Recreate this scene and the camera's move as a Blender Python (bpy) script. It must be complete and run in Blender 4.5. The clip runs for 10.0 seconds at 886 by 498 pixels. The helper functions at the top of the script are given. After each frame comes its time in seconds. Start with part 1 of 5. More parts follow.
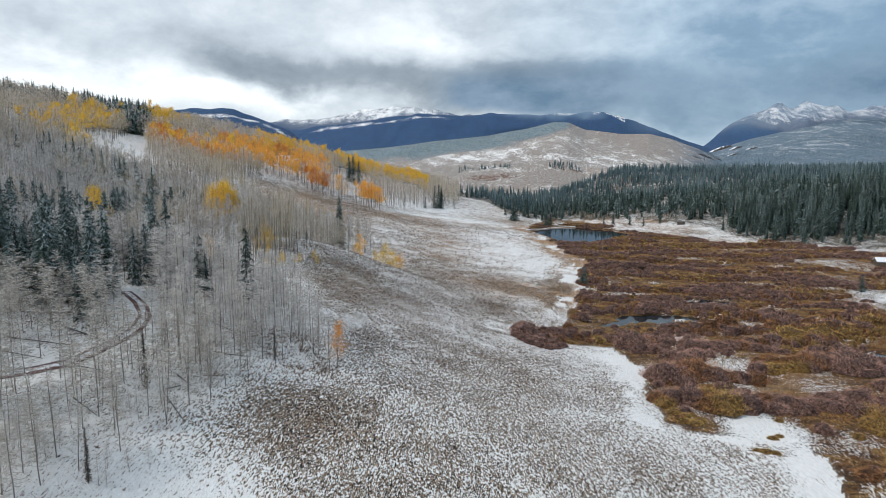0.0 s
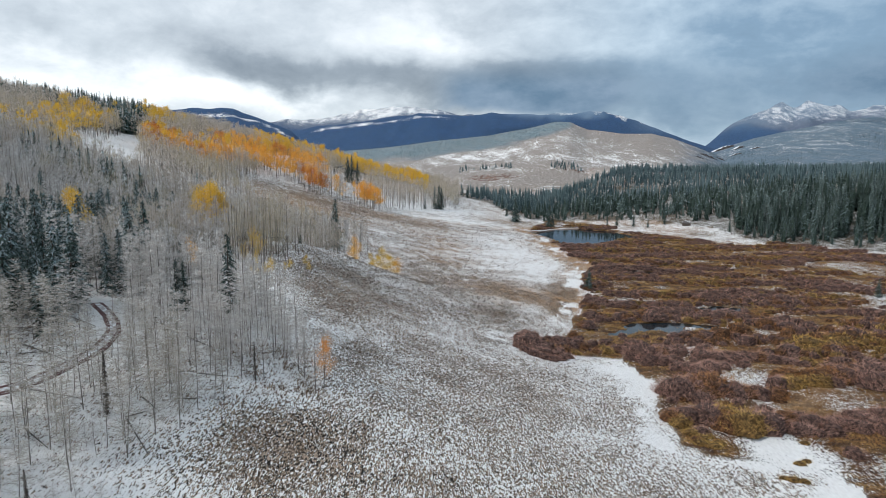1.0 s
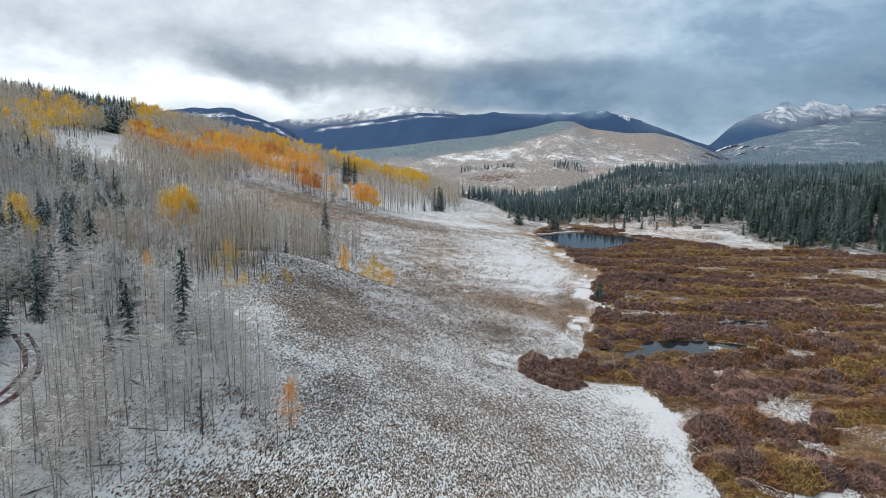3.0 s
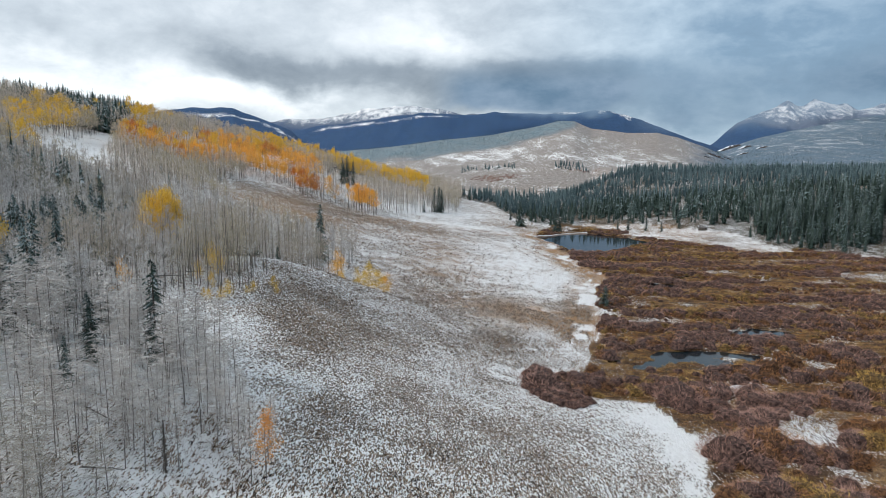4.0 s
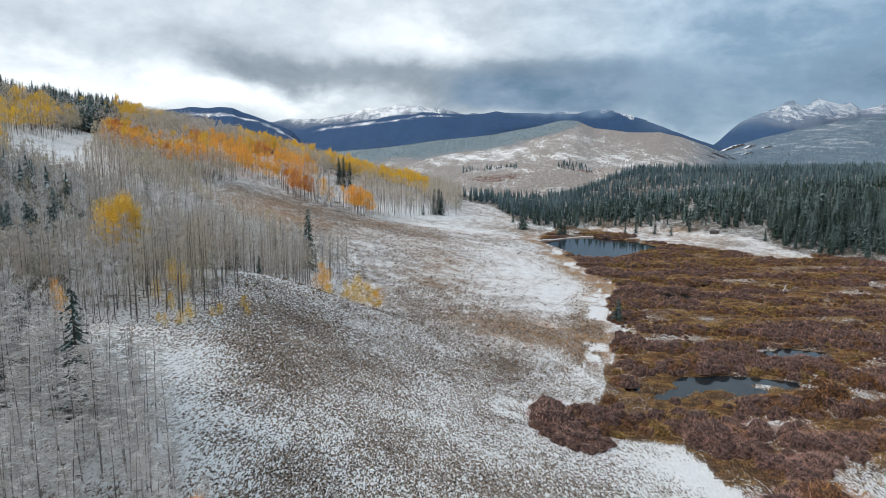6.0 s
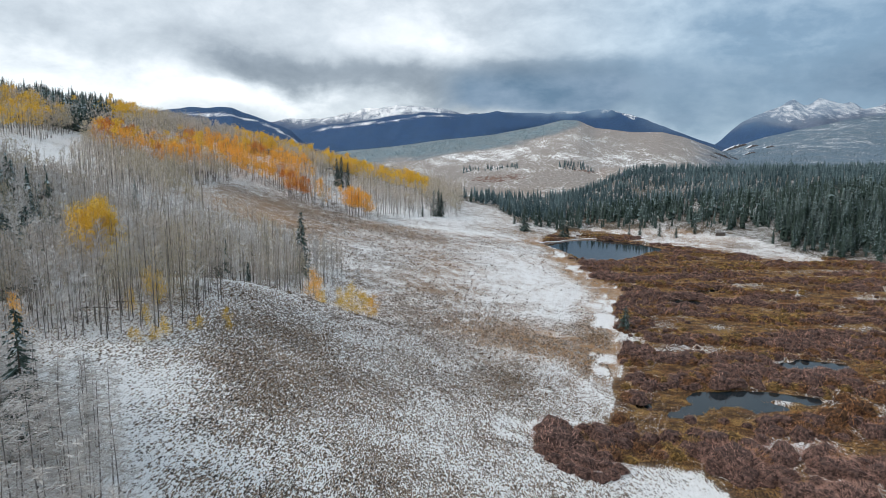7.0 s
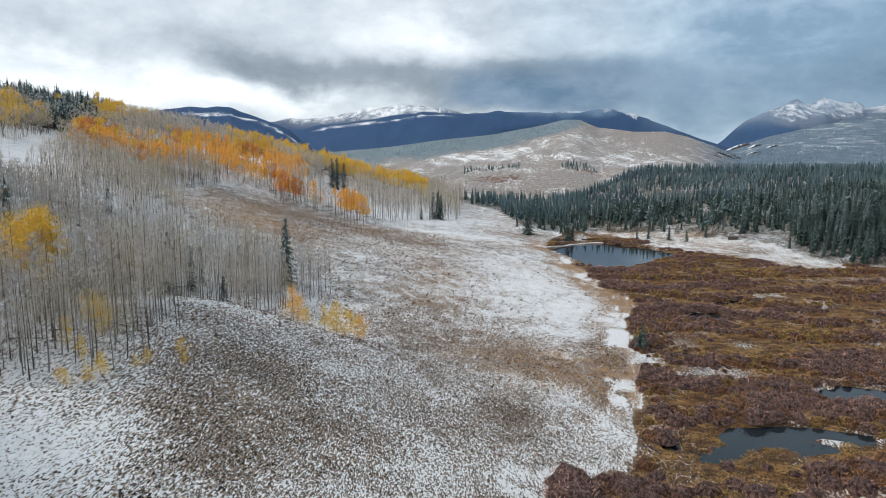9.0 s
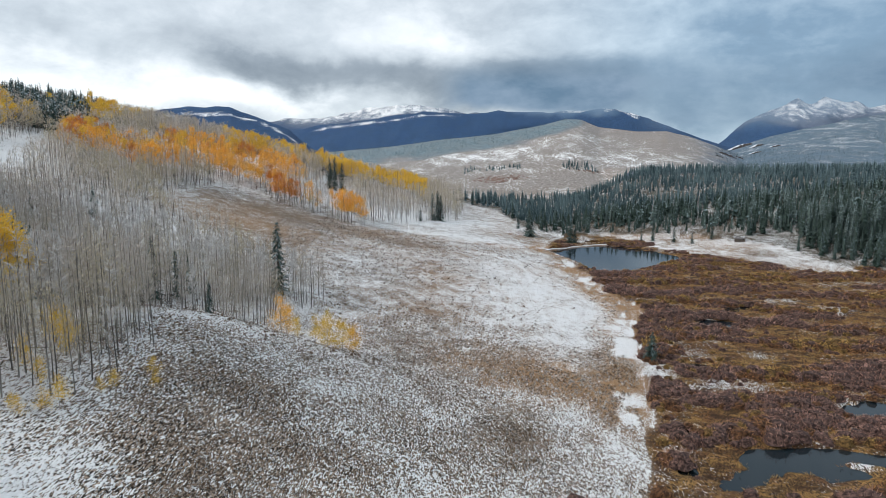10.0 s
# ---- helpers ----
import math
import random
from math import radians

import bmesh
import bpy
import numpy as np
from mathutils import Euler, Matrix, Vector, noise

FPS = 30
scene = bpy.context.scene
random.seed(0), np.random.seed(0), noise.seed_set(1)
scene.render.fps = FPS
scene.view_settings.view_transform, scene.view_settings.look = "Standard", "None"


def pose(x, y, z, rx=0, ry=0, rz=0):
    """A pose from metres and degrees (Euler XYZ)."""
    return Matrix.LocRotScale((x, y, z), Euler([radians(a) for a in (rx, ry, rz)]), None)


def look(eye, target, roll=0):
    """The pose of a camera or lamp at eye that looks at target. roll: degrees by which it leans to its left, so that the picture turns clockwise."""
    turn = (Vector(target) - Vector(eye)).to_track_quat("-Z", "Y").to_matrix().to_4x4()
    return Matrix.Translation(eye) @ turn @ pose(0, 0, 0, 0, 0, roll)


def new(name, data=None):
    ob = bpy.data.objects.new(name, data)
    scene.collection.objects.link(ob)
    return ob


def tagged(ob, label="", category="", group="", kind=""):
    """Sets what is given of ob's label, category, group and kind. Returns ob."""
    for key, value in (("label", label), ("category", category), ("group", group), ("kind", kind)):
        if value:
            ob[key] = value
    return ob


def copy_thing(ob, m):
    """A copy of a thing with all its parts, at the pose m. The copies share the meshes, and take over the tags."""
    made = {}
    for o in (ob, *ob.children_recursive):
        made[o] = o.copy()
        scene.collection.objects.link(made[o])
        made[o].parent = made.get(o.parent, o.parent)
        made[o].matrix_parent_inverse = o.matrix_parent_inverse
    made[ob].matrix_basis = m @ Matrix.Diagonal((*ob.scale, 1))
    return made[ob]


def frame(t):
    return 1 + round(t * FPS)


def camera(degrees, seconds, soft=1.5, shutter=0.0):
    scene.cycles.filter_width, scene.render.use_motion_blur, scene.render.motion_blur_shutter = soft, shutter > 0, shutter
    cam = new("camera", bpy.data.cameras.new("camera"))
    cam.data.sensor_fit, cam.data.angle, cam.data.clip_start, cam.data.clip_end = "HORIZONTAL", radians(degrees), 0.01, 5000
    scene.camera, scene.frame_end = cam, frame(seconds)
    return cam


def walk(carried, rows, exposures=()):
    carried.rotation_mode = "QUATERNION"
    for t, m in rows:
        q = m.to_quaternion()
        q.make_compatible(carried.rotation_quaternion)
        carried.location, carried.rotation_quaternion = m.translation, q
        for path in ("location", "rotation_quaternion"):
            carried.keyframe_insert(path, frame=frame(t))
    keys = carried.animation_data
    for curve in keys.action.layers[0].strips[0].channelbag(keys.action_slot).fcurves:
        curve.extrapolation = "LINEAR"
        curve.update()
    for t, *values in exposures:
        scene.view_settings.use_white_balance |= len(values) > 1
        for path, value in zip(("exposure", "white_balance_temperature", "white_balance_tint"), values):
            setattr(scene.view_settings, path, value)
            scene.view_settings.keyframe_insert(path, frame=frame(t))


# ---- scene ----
# ---------------------------------------------------------------- camera: a drone that flies ahead over the valley
cam = camera(70.2, 10.0, soft=0.3)
ROWS = [
    (0.0, 1.08, -1.09, 48.89, 1.223, -8.173, 0.21),
    (0.5, 1.31, 3.55, 48.89, 1.273, -8.177, 0.20),
    (1.0, 1.55, 8.18, 48.92, 1.321, -8.181, 0.19),
    (1.5, 1.77, 12.80, 48.95, 1.368, -8.186, 0.18),
    (2.0, 1.98, 17.40, 49.00, 1.414, -8.190, 0.17),
    (2.5, 2.19, 21.99, 49.07, 1.457, -8.194, 0.16),
    (4.0, 2.75, 35.67, 49.31, 1.578, -8.207, 0.12),
    (4.5, 2.92, 40.19, 49.41, 1.615, -8.212, 0.11),
    (5.0, 3.08, 44.71, 49.52, 1.651, -8.216, 0.10),
    (5.5, 3.23, 49.20, 49.62, 1.684, -8.220, 0.09),
    (7.0, 3.63, 62.58, 49.95, 1.776, -8.233, 0.06),
    (7.5, 3.74, 67.00, 50.05, 1.803, -8.238, 0.05),
    (8.0, 3.85, 71.40, 50.15, 1.829, -8.242, 0.04),
    (8.5, 3.95, 75.78, 50.25, 1.853, -8.246, 0.03),
    (9.0, 4.03, 80.14, 50.34, 1.875, -8.250, 0.01),
    (9.5, 4.11, 84.48, 50.42, 1.896, -8.255, 0.00),
    (10.0, 4.17, 88.80, 50.49, 1.915, -8.259, -0.01),
]
walk(cam, [(t, pose(x, y, z, 90 + pitch, 0, yaw) @ pose(0, 0, 0, 0, 0, roll)) for t, x, y, z, yaw, pitch, roll in ROWS],
     exposures=[(0.0, 0.08, 6310, 10), (10.0, 0.08, 6310, 10)])

# ---------------------------------------------------------------- sky and sun
SUN_HIGH, SUN_TURN = radians(38), radians(250)
world = bpy.data.worlds.new("overcast_sky")
scene.world = world
world.use_nodes = True
wn, wl = world.node_tree.nodes, world.node_tree.links
wn.clear()


def wmath(op, a, b=None, c=None):
    n = wn.new("ShaderNodeMath")
    n.operation = op
    for k, v in enumerate((a, b, c)):
        if v is None:
            continue
        if isinstance(v, (int, float)):
            n.inputs[k].default_value = v
        else:
            wl.new(v, n.inputs[k])
    return n.outputs[0]


def wband(v, a, b, lo=0.0, hi=1.0):
    n = wn.new("ShaderNodeMapRange")
    n.interpolation_type = "SMOOTHSTEP"
    wl.new(v, n.inputs["Value"])
    for k, u in (("From Min", a), ("From Max", b), ("To Min", lo), ("To Max", hi)):
        n.inputs[k].default_value = u
    return n.outputs[0]


def wmix(f, a, b):
    n = wn.new("ShaderNodeMix")
    n.data_type = "RGBA"
    wl.new(f, n.inputs[0])
    for k, v in ((6, a), (7, b)):
        if isinstance(v, tuple):
            n.inputs[k].default_value = (*v, 1)
        else:
            wl.new(v, n.inputs[k])
    return n.outputs[2]


way = wn.new("ShaderNodeTexCoord").outputs["Generated"]
split = wn.new("ShaderNodeSeparateXYZ")
wl.new(way, split.inputs[0])
azimuth = wmath("ARCTAN2", split.outputs[0], split.outputs[1])
height = wmath("ARCSINE", split.outputs[2])


def wcloud(sx, sy, scale, detail, rough, seed):
    flat = wn.new("ShaderNodeCombineXYZ")
    wl.new(wmath("MULTIPLY", azimuth, sx), flat.inputs[0])
    wl.new(wmath("MULTIPLY", height, sy), flat.inputs[1])
    flat.inputs[2].default_value = seed
    n = wn.new("ShaderNodeTexNoise")
    wl.new(flat.outputs[0], n.inputs["Vector"])
    n.inputs["Scale"].default_value, n.inputs["Detail"].default_value, n.inputs["Roughness"].default_value = scale, detail, rough
    n.inputs["Distortion"].default_value = 0.25
    return n.outputs[0]


big, small, wisp = wcloud(1.0, 2.4, 3.0, 5, 0.5, 1.7), wcloud(1.0, 2.0, 8.0, 6, 0.55, 4.1), wcloud(1.0, 1.6, 21.0, 5, 0.6, 8.3)
az = wmath("ADD", azimuth, wmath("MULTIPLY", wmath("SUBTRACT", small, 0.5), 0.30))
el = wmath("ADD", height, wmath("MULTIPLY", wmath("SUBTRACT", wcloud(1.0, 1.6, 6.0, 6, 0.55, 6.6), 0.5), 0.13))


def wblob(a0, sa, e0, se, amount):
    """A soft mass of cloud at an azimuth and a height, in radians."""
    u = wmath("POWER", wmath("ABSOLUTE", wmath("DIVIDE", wmath("SUBTRACT", az, a0), sa)), 2.0)
    v = wmath("POWER", wmath("ABSOLUTE", wmath("DIVIDE", wmath("SUBTRACT", el, e0), se)), 2.0)
    return wmath("MULTIPLY", wmath("EXPONENT", wmath("MULTIPLY", wmath("ADD", u, v), -1.0)), amount)


# a grey deck, heavy and dark over the mountains, lighter overhead, bright under its western edge
thick = wmath("ADD", 0.27, wmath("MULTIPLY", wmath("SUBTRACT", big, 0.5), 0.22))
for bit in (wmath("MULTIPLY", wmath("SUBTRACT", small, 0.5), 0.44), wmath("MULTIPLY", wmath("SUBTRACT", wisp, 0.5), 0.28),
            wblob(-0.09, 0.11, 0.205, 0.035, -0.20), wblob(-0.50, 0.22, 0.175, 0.022, 0.13), wblob(-0.62, 0.17, 0.105, 0.040, -0.34), wblob(-0.40, 0.09, 0.095, 0.024, -0.30),
            wblob(-0.27, 0.07, 0.083, 0.016, -0.24), wblob(-0.28, 0.12, 0.136, 0.024, 0.32), wblob(-0.12, 0.15, 0.125, 0.026, 0.30), wblob(0.05, 0.13, 0.105, 0.036, 0.36),
            wblob(0.19, 0.14, 0.095, 0.042, 0.38), wblob(0.50, 0.26, 0.165, 0.055, 0.36), wblob(0.56, 0.20, 0.085, 0.05, 0.36), wblob(0.50, 0.26, 0.25, 0.05, 0.07), wblob(0.37, 0.06, 0.045, 0.03, 0.20)):
    thick = wmath("ADD", thick, bit)


def wramp(*stops):
    n = wn.new("ShaderNodeValToRGB")
    wl.new(thick, n.inputs[0])
    for k, (at, c) in enumerate(stops):
        e = n.color_ramp.elements[k] if k < 2 else n.color_ramp.elements.new(at)
        e.position, e.color = at, (*c, 1)
    return n.outputs[0]


deck = wmix(wband(azimuth, -0.05, 0.40), wramp((0.0, (0.95, 0.985, 1.0)), (1.0, (0.12, 0.15, 0.19)), (0.30, (0.60, 0.655, 0.695)), (0.62, (0.30, 0.345, 0.39))),
            wramp((0.0, (0.90, 0.96, 1.0)), (1.0, (0.105, 0.16, 0.22)), (0.30, (0.50, 0.62, 0.715)), (0.62, (0.21, 0.315, 0.425))))
sky = wn.new("ShaderNodeTexSky")
sky.sky_type = "NISHITA"
sky.sun_disc = False
sky.sun_elevation, sky.sun_rotation = SUN_HIGH, SUN_TURN
air, cover, both, out = wn.new("ShaderNodeBackground"), wn.new("ShaderNodeBackground"), wn.new("ShaderNodeAddShader"), wn.new("ShaderNodeOutputWorld")
wl.new(sky.outputs[0], air.inputs["Color"])
air.inputs["Strength"].default_value = 0.012
wl.new(deck, cover.inputs["Color"])
cover.inputs["Strength"].default_value = 1.03
wl.new(air.outputs[0], both.inputs[0]), wl.new(cover.outputs[0], both.inputs[1]), wl.new(both.outputs[0], out.inputs[0])

sun = bpy.data.lights.new("sun", "SUN")
sun.energy, sun.angle, sun.color = 2.05, radians(14), (1.0, 0.945, 0.87)
sun_ob = new("sun", sun)
sun_ob.matrix_world = look((0, 0, 0), (-math.sin(SUN_TURN) * math.cos(SUN_HIGH), -math.cos(SUN_TURN) * math.cos(SUN_HIGH), -math.sin(SUN_HIGH)))


# ---------------------------------------------------------------- materials
class Paint:
    """A node material in the making."""

    def __init__(self, name, rough=0.8):
        self.mat = bpy.data.materials.new(name)
        self.mat.use_nodes = True
        self.n, self.l = self.mat.node_tree.nodes, self.mat.node_tree.links
        self.face = self.n["Principled BSDF"]
        self.face.inputs["Roughness"].default_value = rough
        self.face.inputs["Specular IOR Level"].default_value = 0.15
        self.where = self.n.new("ShaderNodeNewGeometry").outputs["Position"]

    def noise(self, size, detail=3, rough=0.55, stretch=None):
        n = self.n.new("ShaderNodeTexNoise")
        n.inputs["Scale"].default_value, n.inputs["Detail"].default_value, n.inputs["Roughness"].default_value = 1 / size, detail, rough
        v = self.where
        if stretch:
            m = self.n.new("ShaderNodeMapping")
            m.inputs["Scale"].default_value = stretch
            self.l.new(v, m.inputs["Vector"])
            v = m.outputs[0]
        self.l.new(v, n.inputs["Vector"])
        return n.outputs[0]

    def math(self, op, a, b=0.0):
        n = self.n.new("ShaderNodeMath")
        n.operation = op
        for k, v in enumerate((a, b)):
            if isinstance(v, (int, float)):
                n.inputs[k].default_value = v
            else:
                self.l.new(v, n.inputs[k])
        return n.outputs[0]

    def band(self, v, a, b, lo=0.0, hi=1.0):
        n = self.n.new("ShaderNodeMapRange")
        self.l.new(v, n.inputs["Value"])
        for k, u in (("From Min", a), ("From Max", b), ("To Min", lo), ("To Max", hi)):
            n.inputs[k].default_value = u
        return n.outputs[0]

    def mix(self, f, a, b):
        n = self.n.new("ShaderNodeMix")
        n.data_type = "RGBA"
        if isinstance(f, (int, float)):
            n.inputs[0].default_value = f
        else:
            self.l.new(f, n.inputs[0])
        for k, v in ((6, a), (7, b)):
            if isinstance(v, tuple):
                n.inputs[k].default_value = (*v, 1)
            else:
                self.l.new(v, n.inputs[k])
        return n.outputs[2]

    def island(self):
        return self.n.new("ShaderNodeNewGeometry").outputs["Random Per Island"]

    def thing(self):
        return self.n.new("ShaderNodeObjectInfo").outputs["Random"]

    def layer(self, name):
        n = self.n.new("ShaderNodeAttribute")
        n.attribute_name = name
        return n.outputs["Fac"]

    def bump(self, v, strength, distance):
        n = self.n.new("ShaderNodeBump")
        n.inputs["Strength"].default_value, n.inputs["Distance"].default_value = strength, distance
        self.l.new(v, n.inputs["Height"])
        self.l.new(n.outputs[0], self.face.inputs["Normal"])

    def done(self, colour):
        self.l.new(colour, self.face.inputs["Base Color"])
        return self.mat


def twigs(name, a, b, c, rough=0.85, clump=6.0):
    """Colours that vary from twig to twig and from clump to clump."""
    p = Paint(name, rough)
    col = p.mix(p.band(p.island(), 0, 1), a, b)
    col = p.mix(p.band(p.noise(clump, 3), 0.42, 0.62), col, c)
    return p.done(col)


BARK = twigs("aspen_bark", (0.052, 0.045, 0.04), (0.28, 0.262, 0.24), (0.11, 0.098, 0.09))
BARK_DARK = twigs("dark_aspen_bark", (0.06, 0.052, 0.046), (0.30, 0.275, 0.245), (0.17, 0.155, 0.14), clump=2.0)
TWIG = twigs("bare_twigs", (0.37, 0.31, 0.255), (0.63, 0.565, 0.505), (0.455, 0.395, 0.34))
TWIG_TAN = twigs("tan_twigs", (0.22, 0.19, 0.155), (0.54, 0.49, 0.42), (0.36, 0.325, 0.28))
FROST = twigs("frosted_twigs", (0.40, 0.375, 0.355), (0.68, 0.66, 0.645), (0.39, 0.36, 0.335))
RIME_TWIG = twigs("rimed_twigs", (0.66, 0.645, 0.635), (0.87, 0.86, 0.855), (0.58, 0.56, 0.545))
TWIG_COLD = twigs("grey_twigs", (0.31, 0.275, 0.245), (0.64, 0.60, 0.56), (0.48, 0.44, 0.405))
TWIG_WARM = twigs("brownish_twigs", (0.49, 0.415, 0.34), (0.73, 0.655, 0.58), (0.61, 0.535, 0.46))
OLIVE = twigs("olive_leaves", (0.40, 0.33, 0.20), (0.56, 0.48, 0.32), (0.47, 0.42, 0.36))
YELLOW = twigs("yellow_leaves", (0.70, 0.42, 0.028), (0.90, 0.62, 0.11), (0.72, 0.46, 0.07), clump=9.0)
ORANGE = twigs("orange_leaves", (0.78, 0.32, 0.03), (0.94, 0.55, 0.12), (0.84, 0.47, 0.10), clump=9.0)
AMBER = twigs("amber_leaves", (0.62, 0.25, 0.05), (0.86, 0.42, 0.13), (0.72, 0.36, 0.13), clump=9.0)
RUST = twigs("rusty_leaves", (0.58, 0.19, 0.04), (0.70, 0.28, 0.07), (0.55, 0.26, 0.10))
NEEDLE = twigs("spruce_needles", (0.014, 0.025, 0.021), (0.054, 0.082, 0.066), (0.062, 0.088, 0.078), clump=3.2)
NEEDLE_SNOW = twigs("snowy_needles", (0.20, 0.26, 0.27), (0.50, 0.57, 0.60), (0.16, 0.215, 0.22))
# far needles paler and bluer: frost, with aerial haze in the colour
NEEDLE_FAR = twigs("hazed_frosted_needles", (0.020, 0.040, 0.045), (0.062, 0.10, 0.11), (0.12, 0.17, 0.185), clump=34.0)
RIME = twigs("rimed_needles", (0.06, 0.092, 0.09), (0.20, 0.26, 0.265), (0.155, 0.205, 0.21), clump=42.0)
NEEDLE_PALE = twigs("pale_needles", (0.045, 0.07, 0.062), (0.11, 0.15, 0.135), (0.09, 0.12, 0.112), clump=3.2)
RIME_PALE = twigs("thick_rime", (0.13, 0.17, 0.172), (0.30, 0.36, 0.365), (0.20, 0.25, 0.255), clump=42.0)
SPRUCE_BARK = twigs("spruce_bark", (0.07, 0.055, 0.045), (0.11, 0.09, 0.075), (0.05, 0.04, 0.035))
WILLOW_RED = twigs("willow_red", (0.06, 0.029, 0.022), (0.46, 0.262, 0.203), (0.49, 0.30, 0.245), clump=4.0)
WILLOW_RUST = twigs("willow_rust", (0.08, 0.033, 0.014), (0.42, 0.20, 0.075), (0.47, 0.235, 0.10), clump=4.0)
WILLOW_GOLD = twigs("willow_gold", (0.16, 0.09, 0.024), (0.58, 0.37, 0.11), (0.62, 0.41, 0.13), clump=4.0)
# hearts coloured nearly black, as the shade inside and between the bushes
RED_HEART_SHADE = twigs("willow_heart_shade_red", (0.022, 0.013, 0.011), (0.036, 0.021, 0.018), (0.13, 0.078, 0.064), clump=0.5)
RUST_HEART_SHADE = twigs("willow_heart_shade_rust", (0.024, 0.012, 0.008), (0.038, 0.019, 0.011), (0.13, 0.064, 0.030), clump=0.5)
GOLD_HEART_SHADE = twigs("willow_heart_shade_gold", (0.034, 0.020, 0.009), (0.05, 0.03, 0.012), (0.17, 0.10, 0.034), clump=0.5)
BRUSH = twigs("undergrowth", (0.17, 0.10, 0.085), (0.30, 0.20, 0.165), (0.22, 0.16, 0.13))
SEDGE = twigs("sedge", (0.15, 0.082, 0.03), (0.50, 0.305, 0.115), (0.34, 0.205, 0.062))
RUST_SEDGE = twigs("rusty_sedge", (0.10, 0.043, 0.016), (0.36, 0.175, 0.06), (0.19, 0.092, 0.034))
SAGE_SNOW = twigs("snow_on_sage", (0.52, 0.505, 0.49), (0.80, 0.79, 0.78), (0.42, 0.40, 0.38))
SAGE = twigs("sagebrush", (0.055, 0.040, 0.029), (0.39, 0.265, 0.168), (0.155, 0.10, 0.062))
DEADWOOD = twigs("dead_wood", (0.07, 0.06, 0.05), (0.22, 0.20, 0.18), (0.06, 0.052, 0.046), clump=1.2)


def ground_paint():
    p = Paint("valley_ground", 0.9)
    snow, wood, tan, wet, rock, distant, grove = (p.layer(k) for k in ("snow", "forest", "tan", "wet", "rock", "distant", "grove"))
    grain, fine, clod, patch = p.noise(0.15, 2, 0.6), p.noise(0.19, 2, 0.55, (1, 0.34, 1)), p.noise(0.38, 3, 0.62, (1, 0.34, 1)), p.noise(7.0, 4, 0.6)
    # near-black specks in the grass stand for shade between clumps, painted in
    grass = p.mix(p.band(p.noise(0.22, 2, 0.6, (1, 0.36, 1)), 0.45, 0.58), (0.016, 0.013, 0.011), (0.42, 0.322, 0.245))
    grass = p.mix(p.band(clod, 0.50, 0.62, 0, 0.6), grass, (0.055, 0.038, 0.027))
    grass = p.mix(p.band(patch, 0.42, 0.62, 0, 0.35), grass, (0.26, 0.19, 0.14))
    straw = p.mix(p.band(fine, 0.3, 0.7), (0.23, 0.122, 0.055), (0.50, 0.32, 0.185))
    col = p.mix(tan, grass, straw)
    # darkest mire: wet soil, plus shade between bushes put into the colour
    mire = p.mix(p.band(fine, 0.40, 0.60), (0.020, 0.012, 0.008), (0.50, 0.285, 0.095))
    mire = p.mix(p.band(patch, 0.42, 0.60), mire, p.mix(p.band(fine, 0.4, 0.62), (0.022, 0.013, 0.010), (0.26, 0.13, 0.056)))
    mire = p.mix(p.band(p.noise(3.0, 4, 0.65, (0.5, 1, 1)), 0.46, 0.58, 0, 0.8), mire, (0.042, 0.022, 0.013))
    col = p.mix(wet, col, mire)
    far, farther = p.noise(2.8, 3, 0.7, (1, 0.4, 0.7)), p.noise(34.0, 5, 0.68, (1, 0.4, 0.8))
    # blue in the distant trees is aerial haze, mixed into their colour
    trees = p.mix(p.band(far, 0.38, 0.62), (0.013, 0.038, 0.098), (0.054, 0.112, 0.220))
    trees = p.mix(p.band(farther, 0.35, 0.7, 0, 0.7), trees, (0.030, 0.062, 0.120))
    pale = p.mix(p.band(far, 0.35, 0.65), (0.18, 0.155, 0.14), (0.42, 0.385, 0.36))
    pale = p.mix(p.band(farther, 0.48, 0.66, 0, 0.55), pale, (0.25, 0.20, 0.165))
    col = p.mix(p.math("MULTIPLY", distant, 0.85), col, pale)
    litter = p.mix(p.band(clod, 0.4, 0.6), (0.035, 0.032, 0.024), (0.10, 0.085, 0.062))
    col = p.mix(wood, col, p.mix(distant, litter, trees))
    # frosted slopes, with aerial haze tinting their colour blue-grey
    hazy_rime = p.mix(p.band(p.noise(5.0, 3, 0.65, (1, 0.5, 1)), 0.40, 0.60), (0.085, 0.130, 0.150), (0.22, 0.29, 0.325))
    hazy_rime = p.mix(p.band(farther, 0.40, 0.62, 0, 0.5), hazy_rime, (0.21, 0.235, 0.24))
    col = p.mix(grove, col, hazy_rime)
    # the far rock takes its blue from haze too, carried by its colour
    hazed_stone = p.mix(p.band(far, 0.35, 0.65), (0.05, 0.085, 0.14), (0.15, 0.20, 0.28))
    col = p.mix(rock, col, hazed_stone)
    near_snow = p.math("ADD", p.math("ADD", p.math("MULTIPLY", fine, 0.74), p.math("MULTIPLY", clod, 0.66)), p.math("ADD", p.math("MULTIPLY", grain, 0.15), p.math("MULTIPLY", p.noise(4.0, 4, 0.6, (1, 0.5, 1)), 0.18)))
    far_snow = p.math("ADD", p.math("ADD", p.math("MULTIPLY", far, 0.84), 0.10), p.math("MULTIPLY", farther, 0.62))
    m = p.n.new("ShaderNodeMix")
    p.l.new(distant, m.inputs[0]), p.l.new(near_snow, m.inputs[2]), p.l.new(far_snow, m.inputs[3])
    lies = p.math("ADD", p.math("SUBTRACT", m.outputs[0], 0.860), p.math("SUBTRACT", p.math("MULTIPLY", snow, 0.66), 0.33))
    axes = p.n.new("ShaderNodeSeparateXYZ")
